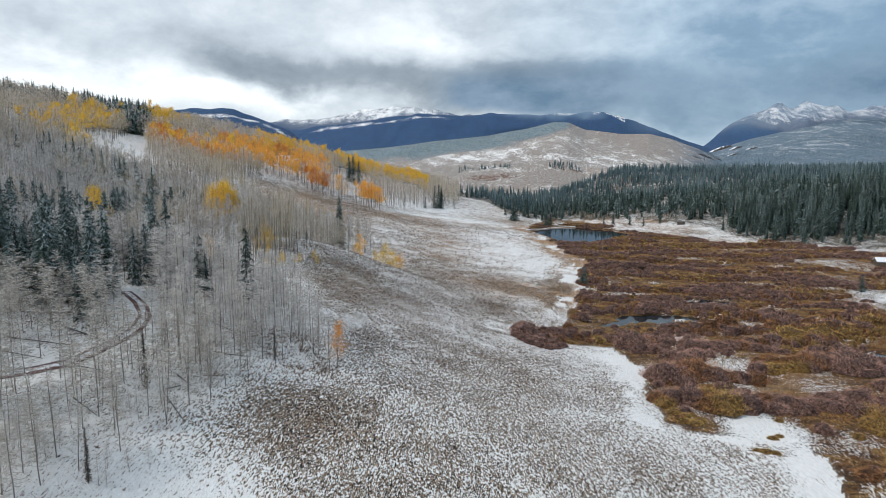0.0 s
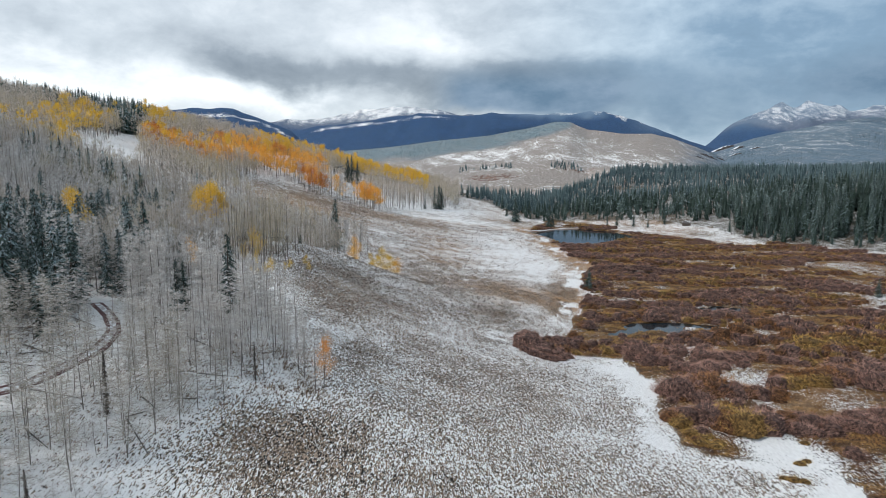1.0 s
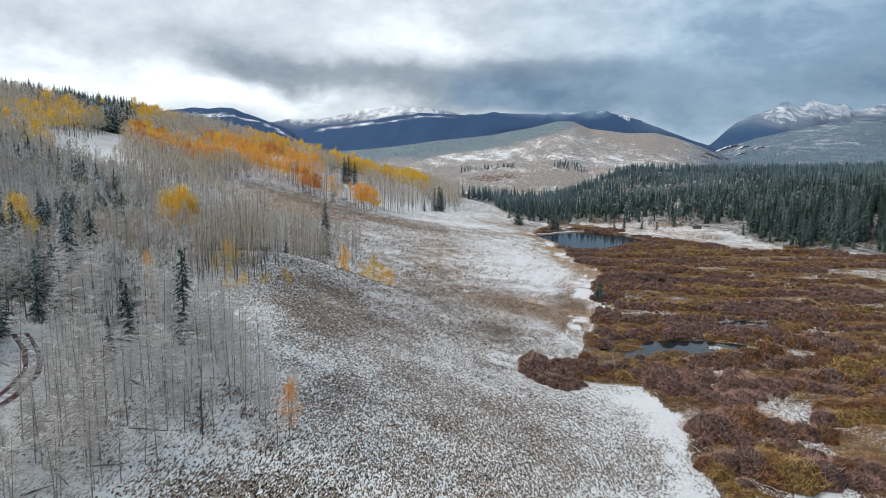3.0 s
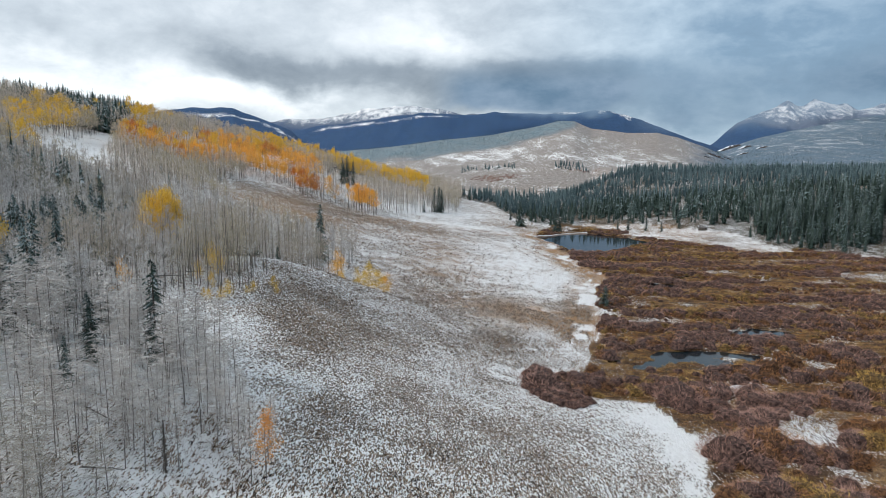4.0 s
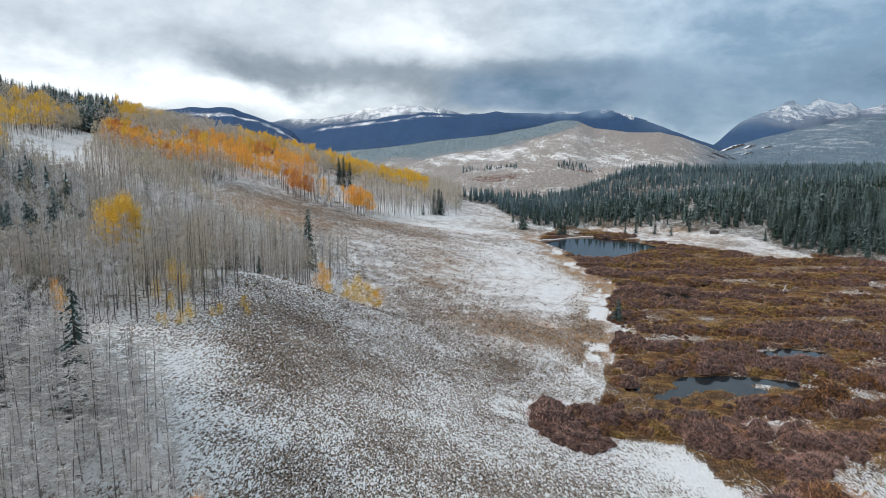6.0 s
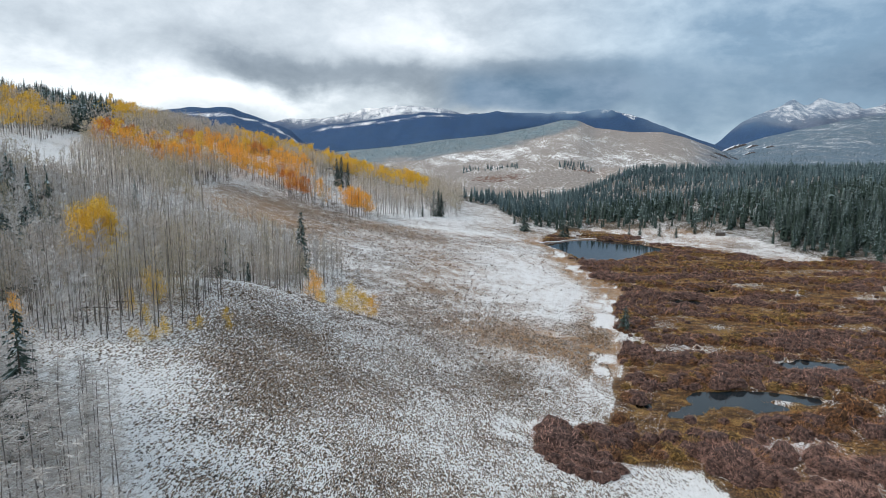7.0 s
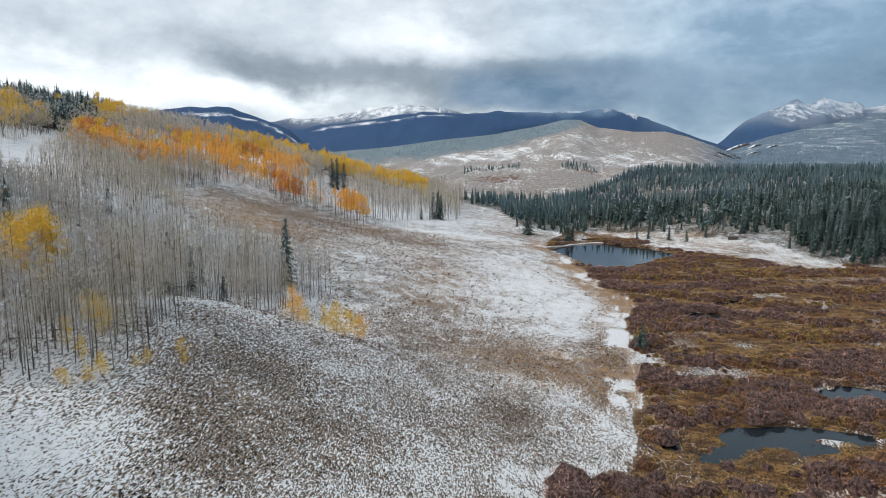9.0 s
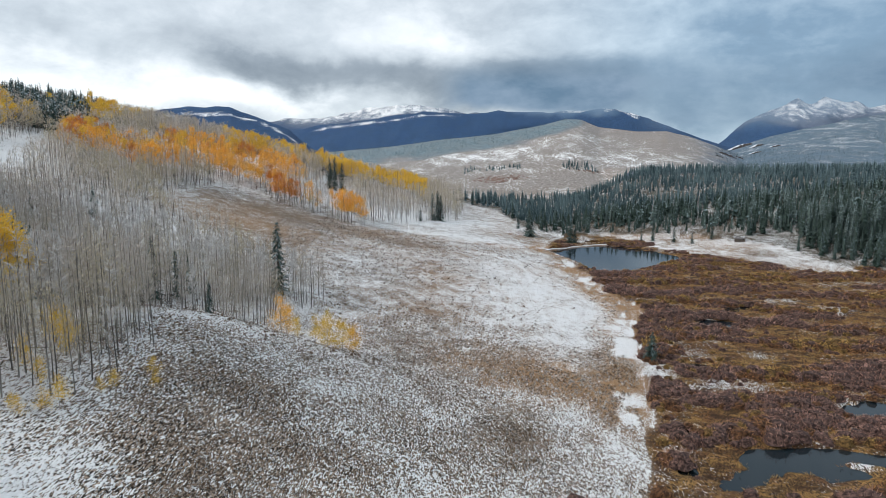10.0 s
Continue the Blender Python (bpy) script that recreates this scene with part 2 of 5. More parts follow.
    p.l.new(p.where, axes.inputs[0])
    turf = p.math("MULTIPLY", p.math("SUBTRACT", p.noise(2.6, 5, 0.7, (0.8, 0.5, 1)), 0.5), p.band(axes.outputs[1], 150, 260, 0.0, 0.62))
    lies = p.math("ADD", lies, p.math("MULTIPLY", turf, p.math("SUBTRACT", 1.0, p.math("MAXIMUM", distant, wet))))
    m = p.n.new("ShaderNodeMix")
    p.l.new(distant, m.inputs[0]), p.l.new(p.band(lies, -0.022, 0.03), m.inputs[2]), p.l.new(p.band(lies, -0.035, 0.045), m.inputs[3])
    white = m.outputs[0]
    col = p.mix(p.math("MULTIPLY", white, 0.96), col, p.mix(p.band(clod, 0.35, 0.65), (0.79, 0.775, 0.765), (0.91, 0.90, 0.893)))
    p.bump(p.math("ADD", fine, p.math("MULTIPLY", clod, 0.7)), 1.0, 0.4)
    return p.done(col)


def earth_paint(name, a, b, white):
    p = Paint(name, 0.85)
    col = p.mix(p.band(p.noise(0.35, 3), 0.35, 0.65), a, b)
    col = p.mix(p.band(p.noise(0.9, 3, 0.65), white, white + 0.08), col, (0.78, 0.80, 0.83))
    p.bump(p.noise(0.2, 2), 0.5, 0.1)
    return p.done(col)


MUD = earth_paint("red_mud", (0.085, 0.046, 0.044), (0.15, 0.082, 0.08), 0.62)
MUD_DRY = earth_paint("dirt", (0.20, 0.15, 0.12), (0.32, 0.25, 0.20), 0.62)
PLANK = earth_paint("weathered_planks", (0.07, 0.055, 0.045), (0.12, 0.10, 0.085), 0.95)
LEDGE = earth_paint("ledge_rock", (0.045, 0.04, 0.04), (0.12, 0.10, 0.095), 0.62)
LANE_SNOW = earth_paint("snow_between_ruts", (0.30, 0.25, 0.23), (0.45, 0.41, 0.40), 0.47)
ROOF_DARK = earth_paint("patchy_roof", (0.09, 0.08, 0.075), (0.16, 0.15, 0.14), 0.56)
ROOF_SNOW = earth_paint("snowy_roof", (0.62, 0.64, 0.68), (0.8, 0.82, 0.85), 0.5)


def water_paint():
    p = Paint("pond_water", 0.06)
    p.face.inputs["Base Color"].default_value = (0.012, 0.018, 0.022, 1)
    p.face.inputs["IOR"].default_value = 1.333
    p.face.inputs["Specular IOR Level"].default_value = 0.27
    p.bump(p.noise(0.8, 2), 0.05, 0.05)
    return p.mat


GROUND, WATER = ground_paint(), water_paint()

# ---------------------------------------------------------------- lie of the land
def fade(a, b, v):
    u = np.clip((v - a) / (b - a), 0, 1)
    return u * u * (3 - 2 * u)


def soft(v, w):
    """Zero below zero, v above, rounded over about w."""
    return w * np.logaddexp(0, v / w)


def lattice(ix, iy, seed):
    h = np.sin(ix * 127.1 + iy * 311.7 + seed * 74.7) * 43758.5453
    return h - np.floor(h)


def speckle(x, y, size, seed=0):
    """Smooth value noise, 0 to 1."""
    u, v = x / size, y / size
    i, j = np.floor(u), np.floor(v)
    a, b = u - i, v - j
    a, b = a * a * (3 - 2 * a), b * b * (3 - 2 * b)
    return ((lattice(i, j, seed) * (1 - a) + lattice(i + 1, j, seed) * a) * (1 - b)
            + (lattice(i, j + 1, seed) * (1 - a) + lattice(i + 1, j + 1, seed) * a) * b)


def cloudy(x, y, size, seed=0, octaves=4):
    total, weight = 0, 0
    for k in range(octaves):
        total = total + speckle(x, y, size / 2 ** k, seed + 3 * k) / 2 ** k
        weight += 1 / 2 ** k
    return total / weight


def curve(v, pairs):
    a = np.array(pairs, dtype=float)
    return np.interp(v, a[:, 0], a[:, 1])


FOOT = [(-200, 50), (60, 47), (110, 42), (150, 34), (175, 27), (200, 35), (240, 46), (300, 60), (360, 57), (430, 53), (480, 62), (560, 88), (700, 140), (900, 240)]
# bank of the marsh, with the bay that the willow island fills: (y, x)
BANK = [(-200, 70), (60, 58), (86, 58), (94, 60), (101, 60), (104, 55), (107, 45), (110, 41.5), (123, 40.2), (131, 43), (140, 46), (150, 44.8), (158.2, 43), (160, 29.5), (161.5, 17), (170.5, 17), (174.5, 29.5), (188, 34), (200, 36), (219, 40),
        (242, 48), (262, 50), (281, 57), (304, 62), (322, 55), (356, 57), (401, 59), (434, 52), (470, 60), (560, 90)]


def foot_x(y):
    return sum(curve(y + d, FOOT) for d in (-24, -12, 0, 12, 24)) / 5


LAKE = [(49.5, 432), (60, 440), (72, 449), (87, 454), (99, 441), (108, 430), (115, 411), (101, 393), (84, 378), (69, 366), (63, 380), (60, 400), (56, 416)]


def lake_shore(x, y):
    """Distance inside (+) or outside (-) the lake's shore."""
    x, y = np.asarray(x, dtype=float), np.asarray(y, dtype=float)
    inside, gap = np.zeros(x.shape, dtype=bool), np.full(x.shape, 1e9)
    for (ax, ay), (bx, by) in zip(LAKE, LAKE[1:] + LAKE[:1]):
        t = np.clip(((x - ax) * (bx - ax) + (y - ay) * (by - ay)) / ((bx - ax) ** 2 + (by - ay) ** 2), 0, 1)
        gap = np.minimum(gap, np.hypot(x - ax - t * (bx - ax), y - ay - t * (by - ay)))
        inside ^= ((ay > y) != (by > y)) & (x < (bx - ax) * (y - ay) / (by - ay) + ax)
    return np.where(inside, gap, -gap)


def pools(x, y):
    """Depth of the hollows that hold water: above 0.5 is open water."""
    rough = 0.5 * (cloudy(x, y, 9, 5, 3) - 0.5)
    d = np.clip(0.62 + lake_shore(x, y) / 6 + 0.6 * rough, 0, 2)
    for cx, cy, rx, ry, turn in POOLS:
        c, s = math.cos(turn), math.sin(turn)
        u, v = ((x - cx) * c + (y - cy) * s) / rx, (-(x - cx) * s + (y - cy) * c) / ry
        d = np.maximum(d, 1.5 - np.hypot(u, v) + rough * 6 / max(6, min(rx, ry)))
    for cx, cy, rx, ry in ISLETS:
        d = np.minimum(d, 0.32 + np.maximum(0, np.hypot((x - cx) / rx, (y - cy) / ry) + rough - 0.5))
    return d


POOLS = [(63, 190, 12.5, 5.5, 0.05), (74, 191, 4.5, 3.0, 0), (48, 183, 5.5, 2.0, 0.5), (90, 213, 9, 4, 0.1), (82, 280, 6, 4.5, 0.3), (108, 153, 7, 3.5, 0.3),
         (118, 181, 10, 2, -0.1), (61.5, 238, 2.6, 2.3, 0.2), (40, 186, 3, 1, 0.3), (98, 300, 9, 1.6, 0.4), (44, 203, 5, 1, -0.6)]
ISLETS = [(58, 184, 6.5, 4.0), (70, 188.6, 6.5, 2.2), (50, 180, 4, 2.4), (66, 181, 8, 3)]


def ridge(x, y, line, near, top, far, seed, rough):
    """A range whose crest runs across at y = top; line gives the crest's height against x / y."""
    q = x / np.maximum(y, 200)
    h = curve(q, line)
    sharp = 1 - np.abs(2 * cloudy(x, y * 0.55, 420, seed, 5) - 1)
    h = h * (1 + rough * (sharp - 0.72))
    up = np.clip((y - near) / (top - near), 0, 1)
    down = 1 - fade(top, far, y)
    gully = 1 + 1.2 * rough * (cloudy(x * 1.6, y * 0.5, 190, seed + 9, 4) - 0.5) * np.sin(np.pi * up)
    return h * (0.35 * up + 0.65 * up ** 1.7) * gully * np.where(y > top, down, 1)


WEST_TOP = [(-1.2, 230), (-0.62, 198), (-0.47, 184), (-0.42, 196), (-0.35, 198), (-0.33, 182), (-0.29, 158), (-0.26, 130), (-0.245, 102), (-0.2, 40), (-0.1, 0)]
SNOW_TOP = [(-0.6, 120), (-0.31, 232), (-0.2, 262), (-0.15, 292), (-0.1, 306), (-0.05, 300), (0, 270), (0.06, 258), (0.1, 266), (0.15, 276), (0.22, 270), (0.25, 250), (0.28, 200), (0.33, 150), (0.4, 95), (0.5, 40), (0.8, 0)]
DARK_TOP = [(-0.4, 50), (-0.26, 168), (-0.2, 200), (-0.1, 228), (-0.04, 246), (0, 240), (0.1, 246), (0.16, 238), (0.2, 248), (0.25, 240), (0.29, 195), (0.35, 132), (0.4, 90), (0.5, 20), (0.8, 0)]
BALD_TOP = [(-0.45, 20), (-0.17, 70), (-0.1, 82), (-0.03, 99), (0.05, 113), (0.11, 137), (0.15, 153), (0.175, 151), (0.2, 131), (0.25, 121), (0.3, 121), (0.33, 108), (0.37, 82), (0.42, 45), (0.5, 22), (0.7, 0)]
EAST_TOP = [(0.3, 0), (0.36, 60), (0.39, 125), (0.42, 215), (0.456, 265), (0.48, 300), (0.495, 324), (0.516, 304), (0.537, 332), (0.56, 312), (0.58, 312), (0.6, 286), (0.625, 302), (0.66, 318), (0.8, 325), (1.0, 360), (1.5, 300)]
MOOR_TOP = [(0.3, 0), (0.39, 75), (0.44, 112), (0.5, 146), (0.55, 170), (0.6, 192), (0.63, 197), (0.68, 191), (0.75, 186), (0.85, 230), (1.2, 260), (1.8, 200)]


def land(x, y):
    x, y = np.asarray(x, dtype=float), np.asarray(y, dtype=float)
    s = foot_x(y) - x
    hill = 0.12 * soft(s, 5) + 0.19 * soft(s - 110, 22)
    knoll = np.where(y < 184, np.abs((y - 184) / 27) ** 2, np.abs((y - 184) / 27) ** 4)
    hill = hill + 13.0 * np.exp(-0.5 * (((x + 48) / 26.5) ** 2 + knoll))
    hill = hill + 9.8 * np.exp(-0.5 * (((x + 52) / 35.5) ** 2 + ((y - 114) / 29) ** 2))
    hill = hill + 5 * (cloudy(x, y, 120, 31, 3) - 0.5) * fade(20, 120, s)
    hill = -11 * np.logaddexp(-hill / 11, -92 / 11) + 11 * math.log1p(math.exp(-92 / 11))
    hill = hill * (1 - 0.85 * fade(500, 880, y))
    u = (x - 150) * 0.8 + (y - 440) * 0.6
    rise = 0.14 * soft(u + 4, 8)
    rise = -6 * np.logaddexp(-rise / 6, -33 / 6) + 6 * math.log1p(math.exp(-33 / 6))
    rise = rise * fade(-60, 130, x) * (1 + 0.35 * (cloudy(x, y, 160, 12, 3) - 0.5))
    z = hill + np.where(s < 60, rise * (1 - fade(-10, 60, s)), 0)
    z = z + 0.35 * (cloudy(x, y, 14, 2, 3) - 0.5)
    marsh = fade(0, 10, -s) * (1 - fade(0, 12, u))
    z = z + marsh * (0.5 * (cloudy(x, y, 7, 8, 2) - 0.45) + 0.1)
    z = z - 1.1 * fade(0.25, 0.75, pools(x, y)) * (1 - fade(4, 12, s))
    for line, near, top, far, seed, rough in (
            (WEST_TOP, 1150, 2000, 2700, 41, 0.14), (SNOW_TOP, 2300, 3500, 4300, 52, 0.3), (DARK_TOP, 1900, 2850, 3300, 63, 0.17),
            (BALD_TOP, 800, 1850, 2500, 74, 0.07), (EAST_TOP, 2300, 3400, 4300, 85, 0.34), (MOOR_TOP, 950, 2300, 2900, 96, 0.10)):
        up = ridge(x, y, line, near, top, far, seed, rough)
        z = np.where(up > 0.01, np.maximum(z, up), z)
    return z
# ---------------------------------------------------------------- end of the lie of the land
# ---------------------------------------------------------------- making meshes
RNG = np.random.default_rng(7)


def mesh_of(name, verts, tris, mats, slots=None, smooth=False):
    me = bpy.data.meshes.new(name)
    n = len(tris)
    me.vertices.add(len(verts)), me.loops.add(3 * n), me.polygons.add(n)
    me.vertices.foreach_set("co", np.asarray(verts, dtype=np.float32).ravel())
    me.loops.foreach_set("vertex_index", np.asarray(tris, dtype=np.int32).ravel())
    me.polygons.foreach_set("loop_start", np.arange(0, 3 * n, 3, dtype=np.int32))
    for m in mats:
        me.materials.append(m)
    if slots is not None:
        me.polygons.foreach_set("material_index", np.asarray(slots, dtype=np.int32))
    me.polygons.foreach_set("use_smooth", np.full(n, smooth))
    me.update(calc_edges=True)
    return me


def join(*bits):
    """Joins (verts, tris, slots) into one."""
    v, f, m, k = [], [], [], 0
    for a, b, c in bits:
        v.append(a), f.append(b + k), m.append(np.broadcast_to(c, len(b)))
        k += len(a)
    return np.concatenate(v), np.concatenate(f), np.concatenate(m)


def tube(path, radii, sides, slot=0):
    """A tapered round limb along a path."""
    path = np.asarray(path, dtype=float)
    a = np.arange(sides) * 2 * math.pi / sides
    d = path[-1] - path[0]
    d = d / np.linalg.norm(d)
    u = np.cross(d, (1.0, 0.3, 0.2))
    u /= np.linalg.norm(u)
    w = np.cross(d, u)
    ring = np.cos(a)[:, None] * u + np.sin(a)[:, None] * w
    v = (path[:, None] + np.asarray(radii)[:, None, None] * ring[None]).reshape(-1, 3)
    f = []
    for i in range(len(path) - 1):
        for j in range(sides):
            p, q = i * sides + j, i * sides + (j + 1) % sides
            f += [(p, q, q + sides), (p, q + sides, p + sides)]
    return v, np.array(f), slot


def slivers(p, d, length, width, slot=0):
    """Thin tapering twigs from p along d, one triangle each."""
    n = len(p)
    d = d / np.linalg.norm(d, axis=1, keepdims=True)
    side = np.cross(d, RNG.normal(size=(n, 3)))
    side /= np.linalg.norm(side, axis=1, keepdims=True)
    w = np.broadcast_to(width, n)[:, None] * 0.5
    v = np.stack([p - side * w, p + side * w, p + d * np.broadcast_to(length, n)[:, None]], 1).reshape(-1, 3)
    return v, np.arange(3 * n).reshape(-1, 3), slot


def flakes(p, size, slot=0):
    """Small leaf clumps, one triangle each, turned at random."""
    n = len(p)
    a, b = RNG.normal(size=(n, 3)), RNG.normal(size=(n, 3))
    a /= np.linalg.norm(a, axis=1, keepdims=True)
    b = np.cross(a, b)
    b /= np.linalg.norm(b, axis=1, keepdims=True)
    s = np.broadcast_to(size, n)[:, None]
    v = np.stack([p - a * s * 0.6, p + a * s * 0.3 + b * s * 0.5, p + a * s * 0.35 - b * s * 0.45], 1).reshape(-1, 3)
    return v, np.arange(3 * n).reshape(-1, 3), slot


def stem_path(h, lean, bends):
    z = np.linspace(0, 1, bends + 1)
    sway = np.cumsum(RNG.normal(size=(bends + 1, 2)) * lean, axis=0)
    sway -= sway[0]
    return np.column_stack([sway * h / bends, z * h])


def along(path, s):
    k = np.linspace(0, 1, len(path))
    return np.column_stack([np.interp(s, k, path[:, i]) for i in range(3)])


def bare_aspen(detail):
    """One metre tall; scaled to its height. Trunk, then crown of limbs and twigs; detail 2 near, 1 on the slope, 0 far up the hill."""
    path = stem_path(1.0, 0.02, (2, 2, 5)[detail])
    trunk = tube(path, np.linspace(0.0068, 0.0014, len(path)), (3, 3, 5)[detail])
    n, m = ((15, 2), (42, 5), (54, 9))[detail]
    s = RNG.uniform(0.16 if detail == 2 else 0.26, 0.97, n)
    p = along(path, s)
    a = RNG.uniform(0, 2 * math.pi, n)
    d = np.column_stack([np.cos(a), np.sin(a), RNG.uniform(*((0.25, 1.5), (0.25, 1.5), (-0.1, 0.9))[detail], n)])
    d /= np.linalg.norm(d, axis=1, keepdims=True)
    reach = (0.27, 0.165, 0.20)[detail] * (1.15 - s) * RNG.uniform(0.6, 1.3, n)
    limbs = slivers(p, d, reach, (0.0042, 0.0034, 0.0046)[detail], 0)
    t = RNG.uniform(0.25, 1.0, (n, m))
    q = (p[:, None] + d[:, None] * (reach[:, None] * t)[..., None]).reshape(-1, 3)
    e = np.repeat(d, m, axis=0) + RNG.normal(size=(n * m, 3)) * 0.6 + (0, 0, 0.25)
    if detail == 1:
        e = e + RNG.normal(size=e.shape) * 0.3
    if detail == 2:
        e = np.repeat(d, m, axis=0) * (0.5, 0.5, 0.2) + RNG.normal(size=e.shape) * (0.8, 0.8, 0.22)
    tw = slivers(q, e, RNG.uniform(0.035, 0.10, n * m) * (1.0, 1.0, 1.25)[detail], (0.014, 0.0056, 0.0040)[detail], 0)
    k = 2
    frost = slivers(q[::k] + (0, 0, 0.003), e[::k], RNG.uniform(0.035, 0.09, len(q[::k])), (0.0144, 0.0056, 0.0043)[detail], 1)
    return trunk, join(limbs, tw, frost)


def leafy_aspen(near, full=1.0, low=0.45, wide=0.19, puff=1.0, leaf=1.0):
    path = stem_path(1.0, 0.02, 5 if near else 2)
    trunk = tube(path, np.linspace(0.0075, 0.002, len(path)), 5 if near else 3)
    n = 24 if near else 8
    s = RNG.uniform(low, 0.96, n)
    p = along(path, s)
    a = RNG.uniform(0, 2 * math.pi, n)
    d = np.column_stack([np.cos(a), np.sin(a), RNG.uniform(0.3, 1.0, n)])
    d /= np.linalg.norm(d, axis=1, keepdims=True)
    reach = wide * (1.2 - s) * RNG.uniform(0.7, 1.4, n)
    limbs = slivers(p, d, reach, 0.006, 0)
    m = int((800 if near else 190) * full)
    k = RNG.integers(0, n, m)
    q = p[k] + d[k] * (reach[k] * RNG.uniform(0.3, 1.1, m))[:, None] + RNG.normal(size=(m, 3)) * (0.026, 0.026, 0.034) * puff
    clumps = flakes(q, RNG.uniform(0.015, 0.028, m) * leaf * (1.0 if near else 1.6), 1)
    return trunk, join(limbs, clumps)


def spruce(detail, snow=0.35, slim=1.0):
    """One metre tall. Whorls of drooping boughs; detail 2 near, 1 at the forest's edge, 0 in the mass, -1 far off."""
    trunk = tube([(0, 0, 0), (0, 0, 0.5), (0, 0, 1)], [0.014, 0.009, 0.002], 5) if detail > 0 else tube([(0, 0, 0), (0, 0, 1)], [0.013, 0.002], 3)
    levels, per = {2: (27, 8), 1: (17, 7), 0: (7, 5), -1: (4, 3)}[detail]
    s = np.repeat(np.linspace(0.06, 0.97, levels), per)
    n = len(s)
    s = s + RNG.uniform(-0.5, 0.5, n) * 0.8 / levels
    a = RNG.uniform(0, 2 * math.pi, n)
    reach = slim * ((0.010 + 0.13 * (1 - np.clip(s, 0, 1)) ** 0.72) if detail > 0 else (0.015 + 0.16 * (1 - np.clip(s, 0, 1)) ** 0.8)) * RNG.uniform(0.5, 1.3, n)
    out = np.column_stack([np.cos(a), np.sin(a), np.zeros(n)])
    side = np.column_stack([-np.sin(a), np.cos(a), np.zeros(n)])
    root = np.column_stack([np.zeros((n, 2)), s + 0.012])
    tip = root + out * reach[:, None] + np.column_stack([np.zeros((n, 2)), (-0.38 if detail > 0 else -0.55) * reach - 0.012])
    wide = {2: 0.15, 1: 0.24, 0: 0.45, -1: 0.95}[detail] * reach[:, None]
    mid = root * 0.42 + tip * 0.58 + (0, 0, 0.006)
    v = np.stack([root, mid + side * wide - (0, 0, 0.010), tip, mid - side * wide - (0, 0, 0.010)], 1).reshape(-1, 3)
    k = np.arange(n)[:, None] * 4
    f = np.concatenate([k + (0, 1, 2), k + (0, 2, 3)])
    # snowy boughs increase upward: frosted tops, and light from above set in colour
    bits = [(v, f, (RNG.uniform(size=len(f)) < np.tile(snow * 0.7 * (0.4 + 1.2 * s) if detail == 2 else snow * (0.08 + 1.7 * np.clip(s, 0, 1) ** 1.6), 2)).astype(int))]
    if -1 < detail < 2:
        bits.append(tube([(0, 0, 0.05), (0, 0, 0.45), (0, 0, 0.985)], [0.06 * slim, 0.045 * slim, 0.001], 4, 0))
    if detail > 0:
        m = 6 if detail == 2 else 4
        t = RNG.uniform(0.15, 1, (n, m))
        q = (root[:, None] + (tip - root)[:, None] * t[..., None]).reshape(-1, 3)
        e = np.repeat(out, m, 0) * 0.7 + np.repeat(side, m, 0) * RNG.choice([-0.9, 0.9], n * m)[:, None] + RNG.normal(size=(n * m, 3)) * 0.3 - (0, 0, 0.45)
        long = np.repeat(reach, m) * RNG.uniform(0.14, 0.26, n * m) + 0.010
        bits.append(slivers(q, e, long, 0.017 if detail == 2 else 0.02, (RNG.uniform(size=n * m) < snow * 0.7).astype(int)))
    return trunk, join(*bits)


def willow(detail):
    """A domed bush: a dense heart, coloured dark for the shade inside, and a haze of upright stems and twigs round it;
    detail 2 near, 1 in the middle of the marsh, 0 far off.
    """
    ring = (5, 6, 9)[detail]
    a = np.arange(ring) * 2 * math.pi / ring
    v = [(0, 0, 0.58)]
    for r, h in ((0.42, 0.47), (0.66, 0.02)):
        v += [(math.cos(t) * r * RNG.uniform(0.75, 1.2), math.sin(t) * r * RNG.uniform(0.75, 1.2), h * RNG.uniform(0.75, 1.2)) for t in a]
    f = [(0, i + 1, (i + 1) % ring + 1) for i in range(ring)]
    for i in range(ring):
        p, q = i + 1, (i + 1) % ring + 1
        f += [(p, p + ring, q + ring), (p, q + ring, q)]
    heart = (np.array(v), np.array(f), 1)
    n = (12, 34, 110)[detail]
    a, r = RNG.uniform(0, 2 * math.pi, n), np.sqrt(RNG.uniform(0, 1, n))
    p = np.column_stack([np.cos(a) * r * 0.5, np.sin(a) * r * 0.5, 0.1 + 0.2 * (1 - r)])
    d = np.column_stack([np.cos(a) * r * 0.9, np.sin(a) * r * 0.9, np.ones(n)]) + RNG.normal(size=(n, 3)) * (0.25, 0.25, 0.1)
    stems = slivers(p, d, RNG.uniform(0.45, 0.75, n) * (1.05 - 0.4 * r), (0.07, 0.026, 0.013)[detail], 0)
    m = (26, 84, 430)[detail]
    a, r = RNG.uniform(0, 2 * math.pi, m), np.sqrt(RNG.uniform(0, 1, m))
    q = np.column_stack([np.cos(a) * r * 0.74, np.sin(a) * r * 0.74, RNG.uniform(0.16, 0.64, m) * (1.15 - 0.75 * r * r)])
    e = np.column_stack([np.cos(a) * r, np.sin(a) * r, np.ones(m) * 0.9]) + RNG.normal(size=(m, 3)) * 0.6
    tw = slivers(q, e, RNG.uniform(0.09, 0.20, m), (0.075, 0.038, 0.016)[detail], 0)
    return join(heart, stems, tw)


